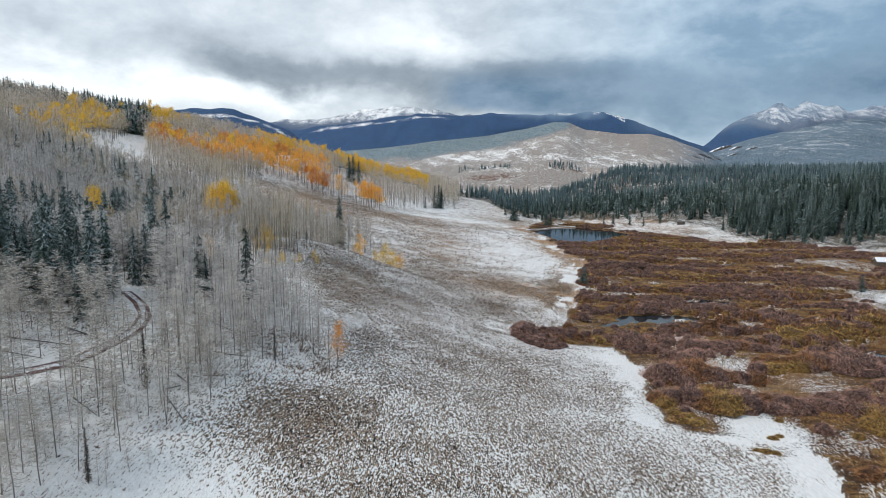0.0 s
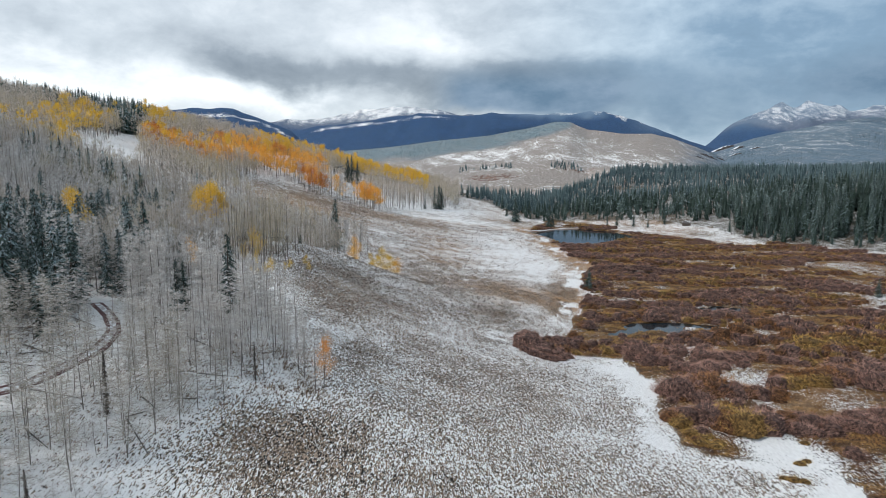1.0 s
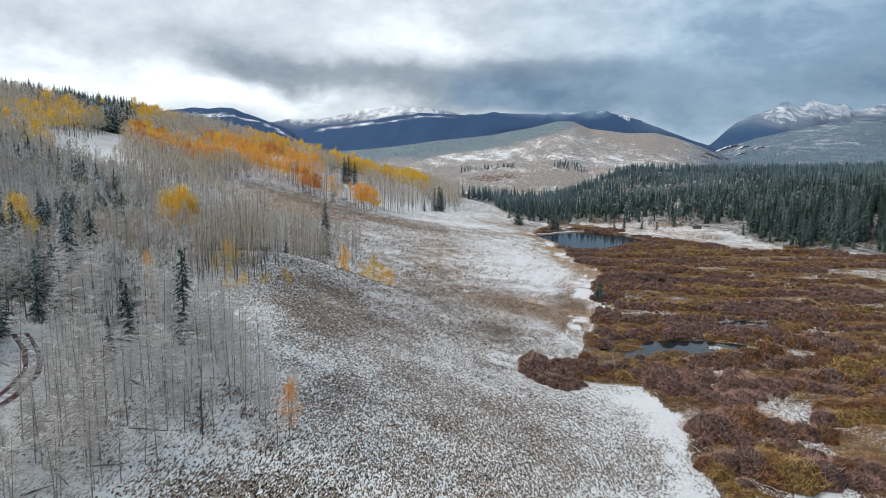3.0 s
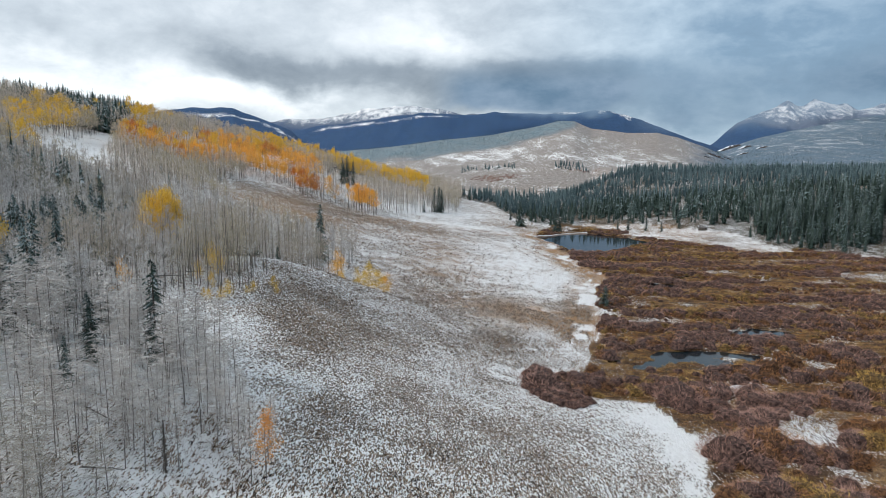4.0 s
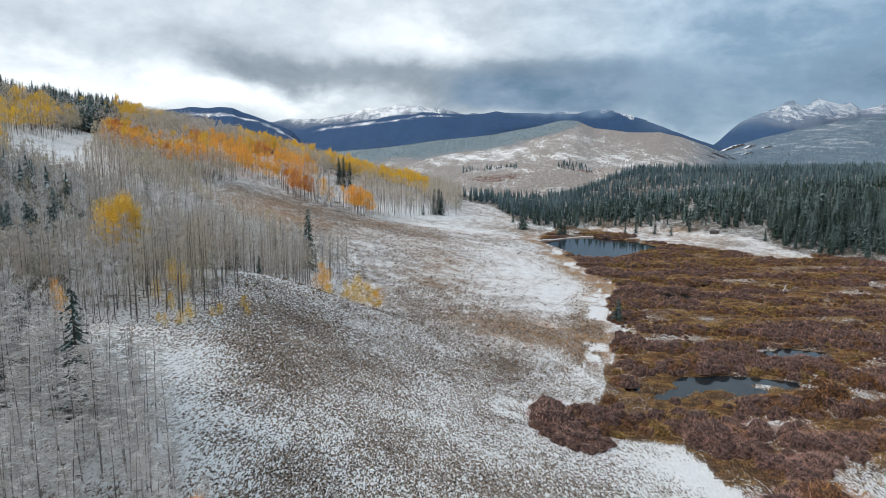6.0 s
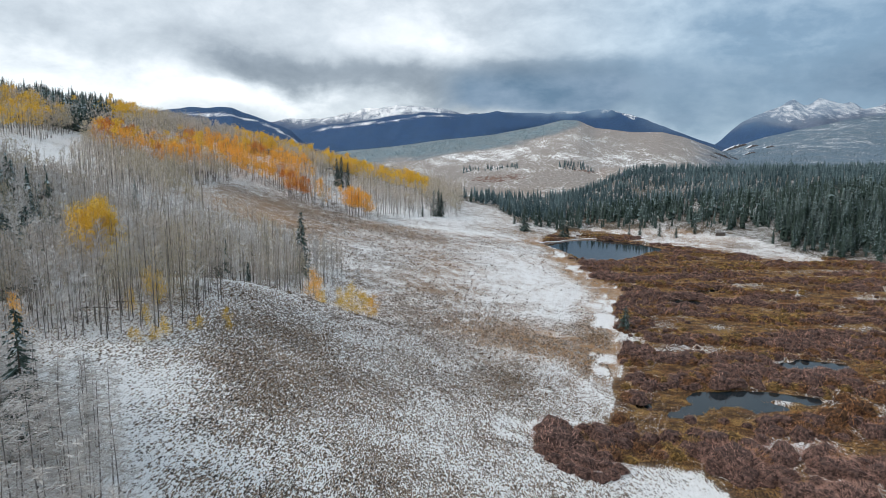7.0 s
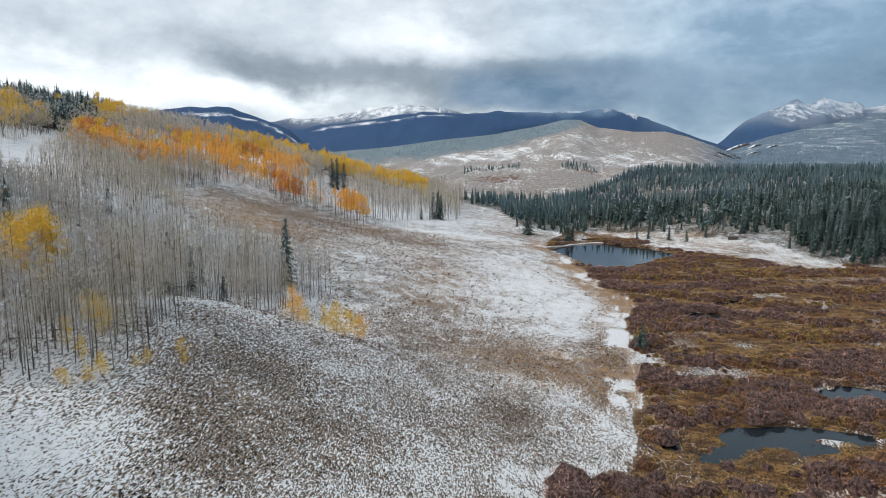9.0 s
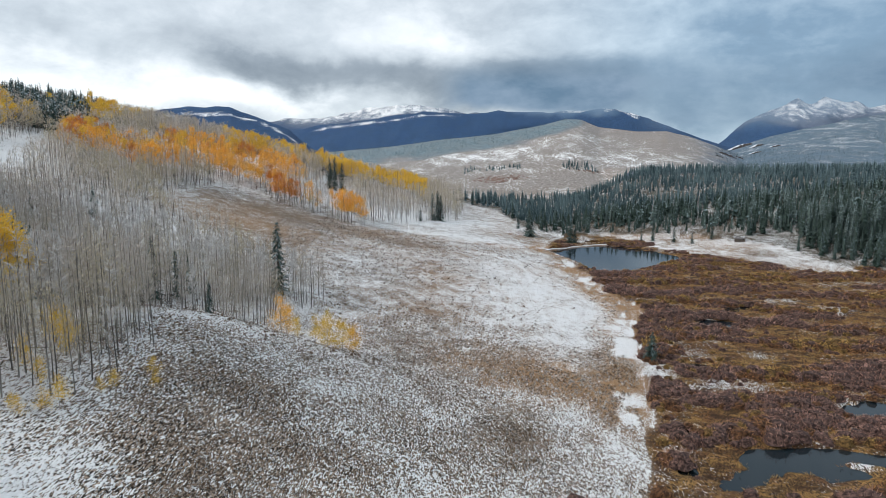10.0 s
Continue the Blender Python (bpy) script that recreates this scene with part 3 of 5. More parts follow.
def tuft(n, spread, width):
    a, r = RNG.uniform(0, 2 * math.pi, n), np.sqrt(RNG.uniform(0, 1, n))
    p = np.column_stack([np.cos(a) * r * spread * 0.5, np.sin(a) * r * spread * 0.5, np.zeros(n)])
    d = np.column_stack([np.cos(a) * r * spread, np.sin(a) * r * spread, np.ones(n) * 0.8]) + RNG.normal(size=(n, 3)) * 0.25
    return slivers(p, d, RNG.uniform(0.7, 1.1, n), width, 0)


def scatter(name, kinds, xy, size, mats, label, category, sink=0.05, squash=1.0):
    """Very many of a kind, joined, each turned and scaled."""
    if not len(xy):
        return None
    z = land(xy[:, 0], xy[:, 1]) - sink
    pick = RNG.integers(0, len(kinds), len(xy))
    turn = RNG.uniform(0, 2 * math.pi, len(xy))
    vs, fs, ms, k = [], [], [], 0
    for i, (v, f, m) in enumerate(kinds):
        w = np.nonzero(pick == i)[0]
        if not len(w):
            continue
        c, s, h = np.cos(turn[w])[:, None], np.sin(turn[w])[:, None], size[w][:, None]
        x = (v[None, :, 0] * c - v[None, :, 1] * s) * h * squash + xy[w, 0][:, None]
        y = (v[None, :, 0] * s + v[None, :, 1] * c) * h * squash + xy[w, 1][:, None]
        zz = v[None, :, 2] * h + z[w][:, None]
        vs.append(np.stack([x, y, zz], -1).reshape(-1, 3))
        fs.append((f[None] + (np.arange(len(w)) * len(v))[:, None, None]).reshape(-1, 3) + k)
        ms.append(np.tile(np.broadcast_to(m, len(f)), len(w)))
        k += len(w) * len(v)
    ob = new(name, mesh_of(name, np.concatenate(vs), np.concatenate(fs), mats, np.concatenate(ms)))
    return tagged(ob, label, category, kind="stuff")


def part(name, bits, mats, parent, label=""):
    v, f, m = bits
    ob = new(name, mesh_of(name, v, f, mats, np.broadcast_to(m, len(f))))
    ob.parent = parent
    return tagged(ob, label) if label else ob


def tree_thing(name, make, trunk_mat, crown_mats, label, category, group):
    """A tree one metre tall, as an empty with trunk and crown."""
    base = new(name)
    trunk, crown = make
    part("trunk", trunk, [trunk_mat], base)
    part("crown", crown, crown_mats, base)
    return tagged(base, label, category, group)


def stand(models, xy, size, sink=0.1):
    """Plants one thing for each place, sharing the models' meshes."""
    z = land(xy[:, 0], xy[:, 1]) - sink
    for i in range(len(xy)):
        m = models[i % len(models)]
        ob = m if i < len(models) else copy_thing(m, Matrix())
        ob.matrix_basis = Matrix.LocRotScale((xy[i, 0], xy[i, 1], z[i]), Euler((RNG.normal() * 0.035, RNG.normal() * 0.035, RNG.uniform(0, 6.28))), (size[i],) * 3)


def jitter(x0, x1, y0, y1, step):
    x, y = np.meshgrid(np.arange(x0, x1, step), np.arange(y0, y1, step))
    xy = np.column_stack([x.ravel(), y.ravel()])
    return xy + RNG.uniform(-0.5, 0.5, xy.shape) * step


def in_sight(xy, margin=12):
    """The part of the land that the flight looks over."""
    x, y = xy[:, 0], xy[:, 1]
    return (np.abs(x - 2 + 0.03 * y) < 0.72 * (y + 4) + margin) & (y > 55)

# ---------------------------------------------------------------- ground: one sheet to the horizon
def bank_x(y):
    return curve(y, BANK) + 9 * (cloudy(y * 0.0 + 7.0, y, 13, 19, 4) - 0.5) + 12 * (cloudy(y * 0.0 + 3.0, y, 24, 18, 3) - 0.5) * fade(190, 210, y)


WOOD = [(-100, -60), (40, -42), (70, -37), (79, -34), (87, -32), (93, -27), (99, -20), (106, -19), (113, -25), (121, -28), (128, -37), (135, -50), (142, -58), (148, -56), (153, -48), (160, -45), (166, -42), (172, -40), (180, -42),
        (190, -48), (200, -52), (210, -50), (219, -46), (230, -43), (250, -37), (262, -33), (267, -40), (274, -50), (282, -58), (290, -72), (300, -85), (315, -100), (335, -122), (395, -126), (425, -128), (430, -150)]
# the frosty glade between the lower wood and the wood on the knoll: (x, y)
NEAR_BACK = [(-80, 148), (-65, 141), (-52, 135), (-45, 131), (-38, 128), (-29, 121)]
KNOLL_FRONT = [(-80, 146), (-63, 149), (-57, 152), (-51, 156), (-47, 160), (-30, 160)]
BELT = [(-400, 380), (-160, 432), (-143, 435), (-110, 440), (-95, 421), (-63, 426), (-50, 421), (-42, 440), (-30, 472), (-8, 488), (2, 505), (6, 800)]
FAR_EDGE = [(-140, 600), (0, 690), (88, 800), (155, 900), (245, 1010), (700, 1100)]
EDGE = [(-130, 760), (-60, 700), (30, 600), (45, 520), (70, 503), (100, 505), (137, 492), (172, 440), (180, 380), (197, 355), (227, 336), (300, 300), (500, 200)]


ROAD = [(-64, 76), (-58, 80.5), (-54, 84.5), (-52, 90), (-50.5, 96), (-51.5, 102), (-55, 107), (-60, 112)]


def beside(x, y, line):
    """Distance from a line."""
    a = np.array(line, dtype=float)
    k = np.linspace(0, len(a) - 1, 60)
    px, py = (np.interp(k, np.arange(len(a)), a[:, i]) for i in (0, 1))
    return np.min(np.hypot(x[:, None] - px, y[:, None] - py), axis=1)


def wooded(x, y):
    """Aspen wood on the western hill."""
    front = (y < 430) & (x < curve(y, WOOD)) & ~((x > -72) & (y > curve(x, NEAR_BACK)) & (y < curve(x, KNOLL_FRONT)))
    back = (y > curve(x, BELT)) & (x < 3) & (y < 760)
    return front | back


def forest(x, y):
    """Spruce forest on the eastern side."""
    return (y > curve(x, EDGE) + 30 * (cloudy(x, y, 24, 39, 2) - 0.35)) & (y < curve(x, FAR_EDGE)) & (x > -60)


def blot(x, y, cx, cy, rx, ry):
    return np.exp(-(((x - cx) / rx) ** 2 + ((y - cy) / ry) ** 2))


GROVE_FOOT = [(-0.3, 130), (-0.2, 112), (-0.11, 97), (-0.02, 66), (0.034, 52), (0.088, 40), (0.134, 40), (0.17, 43), (0.3, 60)]


def cover(x, y):
    s = bank_x(y) - x + 3 * (cloudy(x, y, 5, 23, 3) - 0.5)
    u = (x - 150) * 0.8 + (y - 440) * 0.6
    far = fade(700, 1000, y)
    drift = cloudy(x, y, 30, 21, 5)
    snow = 0.515 + 0.27 * (drift - 0.5) - 0.04 * blot(x, y, 2, 140, 26, 60) + 0.22 * (cloudy(x * 0.7, y, 6, 25, 3) - 0.5)
    for cx, cy, rx, ry, v in ((24, 310, 20, 78, 0.15), (30, 196, 10, 17, 0.13), (0, 440, 45, 9, 0.22), (50, 255, 6, 30, 0.25), (-49, 64, 24, 24, 0.16), (40, 260, 10, 30, 0.10),
                              (-42, 142, 11, 20, 0.24), (-172, 330, 14, 22, 0.3), (-190, 375, 14, 22, 0.3), (-206, 412, 14, 18, 0.35), (-33, 165, 15, 19, -0.18), (-24, 152, 13, 24, -0.07), (-45, 178, 20, 14, -0.10), (-12, 235, 26, 40, -0.10), (-70, 395, 60, 22, -0.16), (-85, 345, 34, 40, -0.24), (-108, 388, 24, 30, -0.16), (24, 224, 19, 15, -0.40), (14, 192, 5, 10, -0.22), (-25, 485, 40, 20, 0.25), (-22, 310, 26, 80, -0.06), (-5, 262, 9, 7, -0.15), (-24, 82, 10, 10, -0.27), (-20, 92, 10, 8, -0.08), (-24, 64, 30, 5, 0.06), (5, 120, 22, 40, -0.04), (-40, 400, 60, 60, -0.10), (40, 470, 30, 20, -0.08)):
        snow = snow + v * blot(x, y, cx, cy, rx, ry)
    strip = fade(-1, 2, s) * (1 - fade(2, 11, s)) * (1 - fade(165, 185, y)) * (0.1 + 1.35 * fade(0.36, 0.60, cloudy(x, y, 5, 27, 4)))
    snow = snow + 0.34 * strip + 0.25 * fade(-1, 1, s) * (1 - fade(2, 6, s)) * fade(165, 185, y) * fade(0.45, 0.6, cloudy(x, y, 16, 29, 2))
    shore = fade(-1, 2, s) * (1 - fade(7, 17, s)) * fade(188, 205, y) * (1 - fade(430, 460, y)) * fade(0.25, 0.45, cloudy(x, y, 22, 17, 3))
    snow = snow - 0.30 * shore + 0.60 * shore * (1 - fade(5, 9, s)) * fade(0.55, 0.63, cloudy(x, y, 6, 13, 4))
    wood = wooded(x, y).astype(float)
    snow = np.where(wood > 0, snow + 0.06, snow + 0.04 * fade(-5, -30, x))
    lane = (x > -72) & (x < -42) & (y > 68) & (y < 120)
    snow = snow + 0.5 * np.where(lane, 1 - fade(2, 4.5, beside(np.where(lane, x, 0), np.where(lane, y, 0), ROAD)), 0)
    marsh = fade(-1.2, 0.8, -s) * (1 - fade(-5, 5, u + 8 + 27 * fade(92, 128, x) * (1 - fade(165, 195, x)) + 22 * (drift - 0.5)))
    white_flat = blot(x, y, 57, 107, 9, 12) + 0.8 * blot(x, y, 158, 224, 15, 17) + 0.45 * blot(x, y, 180, 300, 20, 20) + 0.7 * blot(x, y, 50, 232, 5, 9) + 0.5 * blot(x, y, 47, 214, 4, 3) + 0.8 * blot(x, y, 70, 189, 2.6, 1.2) + 0.5 * blot(x, y, 62, 168, 12, 6) + 0.30 * blot(x, y, 71, 136, 11, 11)
    snow = np.where(marsh > 0.3, 0.215 + 0.9 * (cloudy(x, y, 8, 77, 3) - 0.5) + 0.62 * white_flat, snow)
    marsh = marsh * (1 - 0.65 * blot(x, y, 72, 139, 16, 15) * fade(0.3, 0.5, cloudy(x, y, 9, 78, 3)))
    shelf = fade(-42, -32, u) * (1 - fade(25, 45, u)) * fade(85, 125, x) * (1 - 0.7 * fade(165, 195, x))
    snow = snow + (0.55 * (cloudy(x * 0.5, y, 9, 76, 4) - 0.5) + 0.02) * shelf
    tan = 2.3 * blot(x, y, 23, 225, 21, 15) * cloudy(x, y, 9, 15, 3) + 0.7 * blot(x, y, 60, 320, 8, 36) + 0.35 * fade(0.45, 0.7, cloudy(x, y, 50, 14, 3)) * (y < 700) * fade(140, 200, y) + 0.55 * shore + 0.4 * blot(x, y, 20, 425, 50, 10) + 0.4 * shelf * cloudy(x, y, 12, 75, 3) + 0.9 * blot(x, y, 72, 139, 16, 15)
    tan = (tan + 0.32 * fade(190, 260, y) * fade(0.35, 0.6, cloudy(x, y, 34, 16, 4)) * (y < 700)) * (1 - 0.9 * wood)
    spruce_floor = forest(x, y).astype(float) * (y < 1100)
    # the far hills and mountains
    q = x / np.maximum(y, 200)
    z = land(x, y)
    bald = (y > 700) & (y < 2100) & (q < 0.5) & (q > -0.2)
    grove = fade(-7, 7, z - 490 * q - curve(q, GROVE_FOOT) + 26 * (cloudy(x, y, 90, 20, 4) - 0.5)) * fade(0.185, 0.165, q) * (y > 1000) * bald
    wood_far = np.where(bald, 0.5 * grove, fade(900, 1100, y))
    moor = fade(0.33, 0.42, q + 0.06 * (drift - 0.5)) * (y < 2600) * (y > 900)
    wood_far = wood_far + (0.88 - wood_far) * moor
    snow_far = np.where(bald, 0.37 - 0.16 * grove + 0.26 * (cloudy(x, y, 160, 33, 4) - 0.5) + 0.14 * blot(x, y, 20, 1350, 170, 300) * (1 - grove) + 0.12 * blot(x, y, 320, 1250, 120, 200), 0.0)
    snow_far = snow_far + (0.35 + 0.3 * (cloudy(x, y, 200, 34, 4) - 0.5) - snow_far) * moor
    high = np.where(y > 2950, fade(190, 300, z + 150 * (cloudy(x, y, 260, 91, 5) - 0.5)), 0)
    snow_far = snow_far + np.where(q > 0.3, 0.52, 0.62) * high
    below = curve(q, DARK_TOP) - z + 22 * (cloudy(x, y, 120, 95, 4) - 0.5)
    band = fade(8, 16, below) * (1 - fade(26, 40, below)) * (y > 2500) * (y < 2900) * fade(-0.3, -0.2, q) * (1 - fade(-0.03, 0.02, q))
    band = band + fade(0.52, 0.6, cloudy(x, y * 0.5, 130, 97, 4)) * (1 - fade(14, 40, below)) * (y > 2600) * (y < 2950) * (q > -0.03) * (q < 0.29)
    below = curve(q, WEST_TOP) - z + 30 * (cloudy(x, y, 120, 96, 4) - 0.5)
    band = band + fade(8, 15, below) * (1 - fade(24, 36, below)) * (y > 1600) * (y < 2050) * (q > -0.5) * (q < -0.24)
    snow_far = snow_far + 0.55 * band
    rock = high * 0.85
    snow = snow * (1 - far) + snow_far * far
    wood_far = wood_far * far * (1 - high * 0.7)
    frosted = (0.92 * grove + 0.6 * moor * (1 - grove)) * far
    wood_far = wood_far * (1 - 0.6 * grove)
    snow = np.where((spruce_floor > 0) & (y < 900), snow - 0.18, snow)
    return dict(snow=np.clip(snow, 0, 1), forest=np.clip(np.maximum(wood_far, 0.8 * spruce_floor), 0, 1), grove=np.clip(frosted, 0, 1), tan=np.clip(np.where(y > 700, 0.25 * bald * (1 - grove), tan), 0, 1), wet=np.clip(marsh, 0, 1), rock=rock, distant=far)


def make_ground():
    """Rings and rays round the flight, close where it passes near and wide towards the horizon."""
    cx, cy = 3.0, -30.0
    ahead = np.linspace(-0.78, 0.78, 540)
    round_back = np.linspace(0.80, 2 * math.pi - 0.80, 90)[1:-1]
    a = np.concatenate([ahead, round_back])
    r = np.concatenate([[2, 20], np.exp(np.linspace(math.log(60), math.log(4700), 310))])
    A, R = np.meshgrid(a, r)
    x, y = cx + R * np.sin(A), cy + R * np.cos(A)
    z = land(x, y)
    n, m = len(r), len(a)
    i, j = np.meshgrid(np.arange(n - 1), np.arange(m), indexing="ij")
    p, q = (i * m + j).ravel(), (i * m + (j + 1) % m).ravel()
    tris = np.concatenate([np.column_stack([p, p + m, q + m]), np.column_stack([p, q + m, q])])
    ob = new("ground", mesh_of("ground", np.column_stack([x.ravel(), y.ravel(), z.ravel()]), tris[:, ::-1], [GROUND], smooth=True))
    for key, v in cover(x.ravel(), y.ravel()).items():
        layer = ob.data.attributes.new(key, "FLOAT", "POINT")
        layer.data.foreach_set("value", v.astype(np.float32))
    return tagged(ob, "brown valley meadow, marsh and hills under thin patchy snow", "ground", kind="structure")


make_ground()


def make_cloud_bank():
    """Low cloud that hangs over the mountain tops, thin and ragged along its lower edge."""
    p = Paint("low_cloud")
    veil = p.n.new("ShaderNodeMixShader")
    # the sheet emits its own grey-blue, in place of daylight on the cloud
    glow, clear = p.n.new("ShaderNodeEmission"), p.n.new("ShaderNodeBsdfTransparent")
    p.l.new(p.mix(p.band(p.noise(260.0, 5, 0.6, (1, 1, 2)), 0.35, 0.65), (0.135, 0.225, 0.325), (0.26, 0.355, 0.465)), glow.inputs["Color"])
    p.l.new(p.layer("veil"), veil.inputs[0]), p.l.new(clear.outputs[0], veil.inputs[1]), p.l.new(glow.outputs[0], veil.inputs[2])
    p.l.new(veil.outputs[0], p.n["Material Output"].inputs["Surface"])
    a, e = np.meshgrid(np.linspace(-0.12, 0.80, 260), np.linspace(0.03, 0.16, 70))
    r = 2480.0
    x, y, z = 3 + r * np.sin(a), 45 + r * np.cos(a), 49.5 + r * np.tan(e)
    low = e + 0.030 * (cloudy(a * 100, e * 160, 5, 131, 5) - 0.5)
    heavy = fade(0.060, 0.084, low) * fade(-0.06, 0.02, a) * (1 - fade(0.22, 0.30, a))
    # the rain and east veils also lay bluish haze over the mountains
    rain = 0.45 * fade(0.24, 0.32, a) * (1 - fade(0.42, 0.50, a)) * fade(0.03, 0.06, e)
    east = (0.40 * fade(0.045, 0.080, low) + 0.55 * fade(0.076, 0.100, low) * fade(0.46, 0.58, a)) * fade(0.38, 0.46, a)
    veil = np.clip(np.maximum(heavy, np.maximum(rain, east)), 0, 0.95) * (1 - fade(0.105, 0.155, e)) * fade(-0.12, -0.08, a)
    n, m = a.shape
    i, j = np.meshgrid(np.arange(n - 1), np.arange(m - 1), indexing="ij")
    k = (i * m + j).ravel()
    ob = new("cloud_bank", mesh_of("cloud_bank", np.column_stack([x.ravel(), y.ravel(), z.ravel()]), np.concatenate([np.column_stack([k, k + 1, k + m + 1]), np.column_stack([k, k + m + 1, k + m])]), [p.mat], smooth=True))
    layer = ob.data.attributes.new("veil", "FLOAT", "POINT")
    layer.data.foreach_set("value", veil.ravel().astype(np.float32))
    tagged(ob, "low grey cloud hanging over the mountain tops", "cloud", kind="structure")


make_cloud_bank()


def make_water(name, cx, cy, rx, ry, label):
    a = np.linspace(0, 2 * math.pi, 49)[:-1]
    v = [(cx, cy, -0.28)] + [(cx + math.cos(t) * rx, cy + math.sin(t) * ry, -0.28) for t in a]
    f = [(0, i + 1, (i + 1) % 48 + 1) for i in range(48)]
    tagged(new(name, mesh_of(name, v, f, [WATER])), label, "water", kind="structure")


make_water("lake", 86, 408, 46, 48, "dark still lake among willows and spruces")
make_water("pond", 66, 188, 32, 14, "dark beaver pond with grassy islets in the marsh")
for px, py, prx, pry in ((90, 213, 13, 7), (82, 280, 10, 7), (108, 153, 11, 6), (118, 181, 15, 4), (61.5, 238, 5, 4.5), (98, 300, 14, 4), (44, 203, 7, 3)):
    make_water("pool", px, py, prx, pry, "small dark pool of open water between willows")

# ---------------------------------------------------------------- aspens on the western hill
FAR_BARE = [join(*((t[0], t[1], 0), (c[0], c[1], c[2] + 1))) for t, c in (bare_aspen(1) for _ in range(7))]
DIST_BARE = [join(*((t[0], t[1], 0), (c[0], c[1], c[2] + 1))) for t, c in (bare_aspen(0) for _ in range(7))]
FAR_LEAFY = [join(*((t[0], t[1], 0), (c[0], c[1], c[2] + 1))) for t, c in (leafy_aspen(False, 1.25, 0.34, 0.30, 1.5) for _ in range(6))]
FAR_THIN = [join(*((t[0], t[1], 0), (c[0], c[1], c[2] + 1))) for t, c in (leafy_aspen(False, 0.6, 0.28, 0.30, 1.6) for _ in range(5))]
NEAR_THIN = [join(*((t[0], t[1], 0), (c[0], c[1], c[2] + 1))) for t, c in (leafy_aspen(True, 0.42, 0.22, 0.30, 1.6, 0.55) for _ in range(6))]
SLIM_SPRUCE = [join(*((t[0], t[1], 0), (c[0], c[1], c[2] + 1))) for t, c in (spruce(0, 0.55, 1.35) for _ in range(6))]
FAR_SPRUCE = [join(*((t[0], t[1], 0), (c[0], c[1], c[2] + 1))) for t, c in (spruce(0, 0.6, 1.5) for _ in range(7))]

xy = jitter(-420, 10, 55, 700, 2.5)
x, y = xy[:, 0], xy[:, 1]
keep = wooded(x, y) & in_sight(xy) & (cloudy(x, y, 20, 61, 3) > 0.30 + 0.10 * (y > 430))
for px, py, r in ((-48, 262, 2.6), (-71, 236, 4.0), (-67, 240, 3.6), (-54, 228, 3.0), (-47, 117, 2.2), (-41, 122.5, 0.9)):
    keep &= ~((y > py - (24 if px < -50 else 14)) & (y < py + 3) & (np.abs(x - px - (py - y) * (0.42 if px < -50 else 0.33)) < r))
keep &= (y > 150) | (cloudy(x, y, 6, 62, 2) > 0.33)
keep &= ~((y > 455) & (y < 519) & (np.abs(x + 84 - (519 - y) * 0.17) < 7))
upslope = x + 166 + 0.42 * (y - 315)
keep &= ~((np.abs(upslope + 5 * (cloudy(x, y, 12, 65, 2) - 0.5) + 4 * (y < 350)) < 8 + 9 * (y < 350)) & (y > 285) & (y < 428)) & (beside(x, y, ROAD) > 2.4) & ((blot(x, y, -50, 82, 13, 13) < 0.4) | (RNG.uniform(size=len(x)) < 0.7))
keep &= RNG.uniform(size=len(x)) < np.where((y < 84) & (x > -75), 0.72, np.where(y > 430, 0.42, np.where(y > 260, 0.66, np.where(y < 140, 1.0, 0.9))))
xy = xy[keep]
x, y = xy[:, 0], xy[:, 1]
tint = cloudy(x, y, 26, 64, 3) + RNG.normal(size=len(x)) * 0.05
chance = RNG.uniform(size=len(x))
upslope = x + 166 + 0.42 * (y - 315)
belt_low = curve(x, ((-200, 398), (-170, 362), (-148, 366), (-138, 424), (-118, 434), (-104, 452), (-90, 470)))
belt_top = curve(x, ((-200, 430), (-185, 470), (-165, 512), (-140, 528), (-112, 505), (-90, 485)))
orange = (x > -196) & (x < -96) & (y > belt_low) & (y < belt_top) & (upslope > 8) & (tint > 0.40)
orange |= (blot(x, y, -96, 430, 11, 13) > 0.4) | (blot(x, y, -57, 425, 11, 10) > 0.4)
orange |= (x > -90) & (x < -62) & (y > 425) & (y < 462) & (tint > 0.47) & (chance < 0.6)
rusty = orange & ((cloudy(x, y, 15, 81, 2) > 0.72) | ((upslope > 8) & (upslope < 20) & (chance < 0.6)))
yellow = (upslope > -46) & (upslope < -12) & (y > 280) & (y < 450) & (tint > 0.42) & (chance < 0.30)
yellow |= (y > 480) & (y < 540) & (x > -262) & (x < -222) & (chance < 0.8)
yellow |= (y > 556) & (y < 598) & (x > -175) & (x < -25)
yellow |= orange & (x < -140) & (cloudy(x, y, 13, 82, 2) > 0.60)
conifer = (y > 430) & (x < -215 - 0.35 * (y - 430)) & (chance < 0.75)
conifer |= (cloudy(x, y, 30, 71, 2) > 0.78) & (x < -60) & (y < 290) & (chance < 0.4)
conifer |= (blot(x, y, -60, 128, 16, 20) > 0.5) & (chance < 0.07)
conifer |= ((blot(x, y, -98, 222, 18, 14) > 0.5) | (blot(x, y, -112, 200, 15, 14) > 0.5)) & (chance < 0.55)
conifer |= (chance < 0.010) & (y < 300) & (x < -55)
conifer |= (blot(x, y, -70, 114, 24, 18) > 0.5) & (x < -60) & (chance < 0.75)
conifer |= (blot(x, y, -88, 138, 30, 40) > 0.5) & (cloudy(x, y, 18, 73, 2) > 0.42) & (chance < 0.7) & (y < 142)
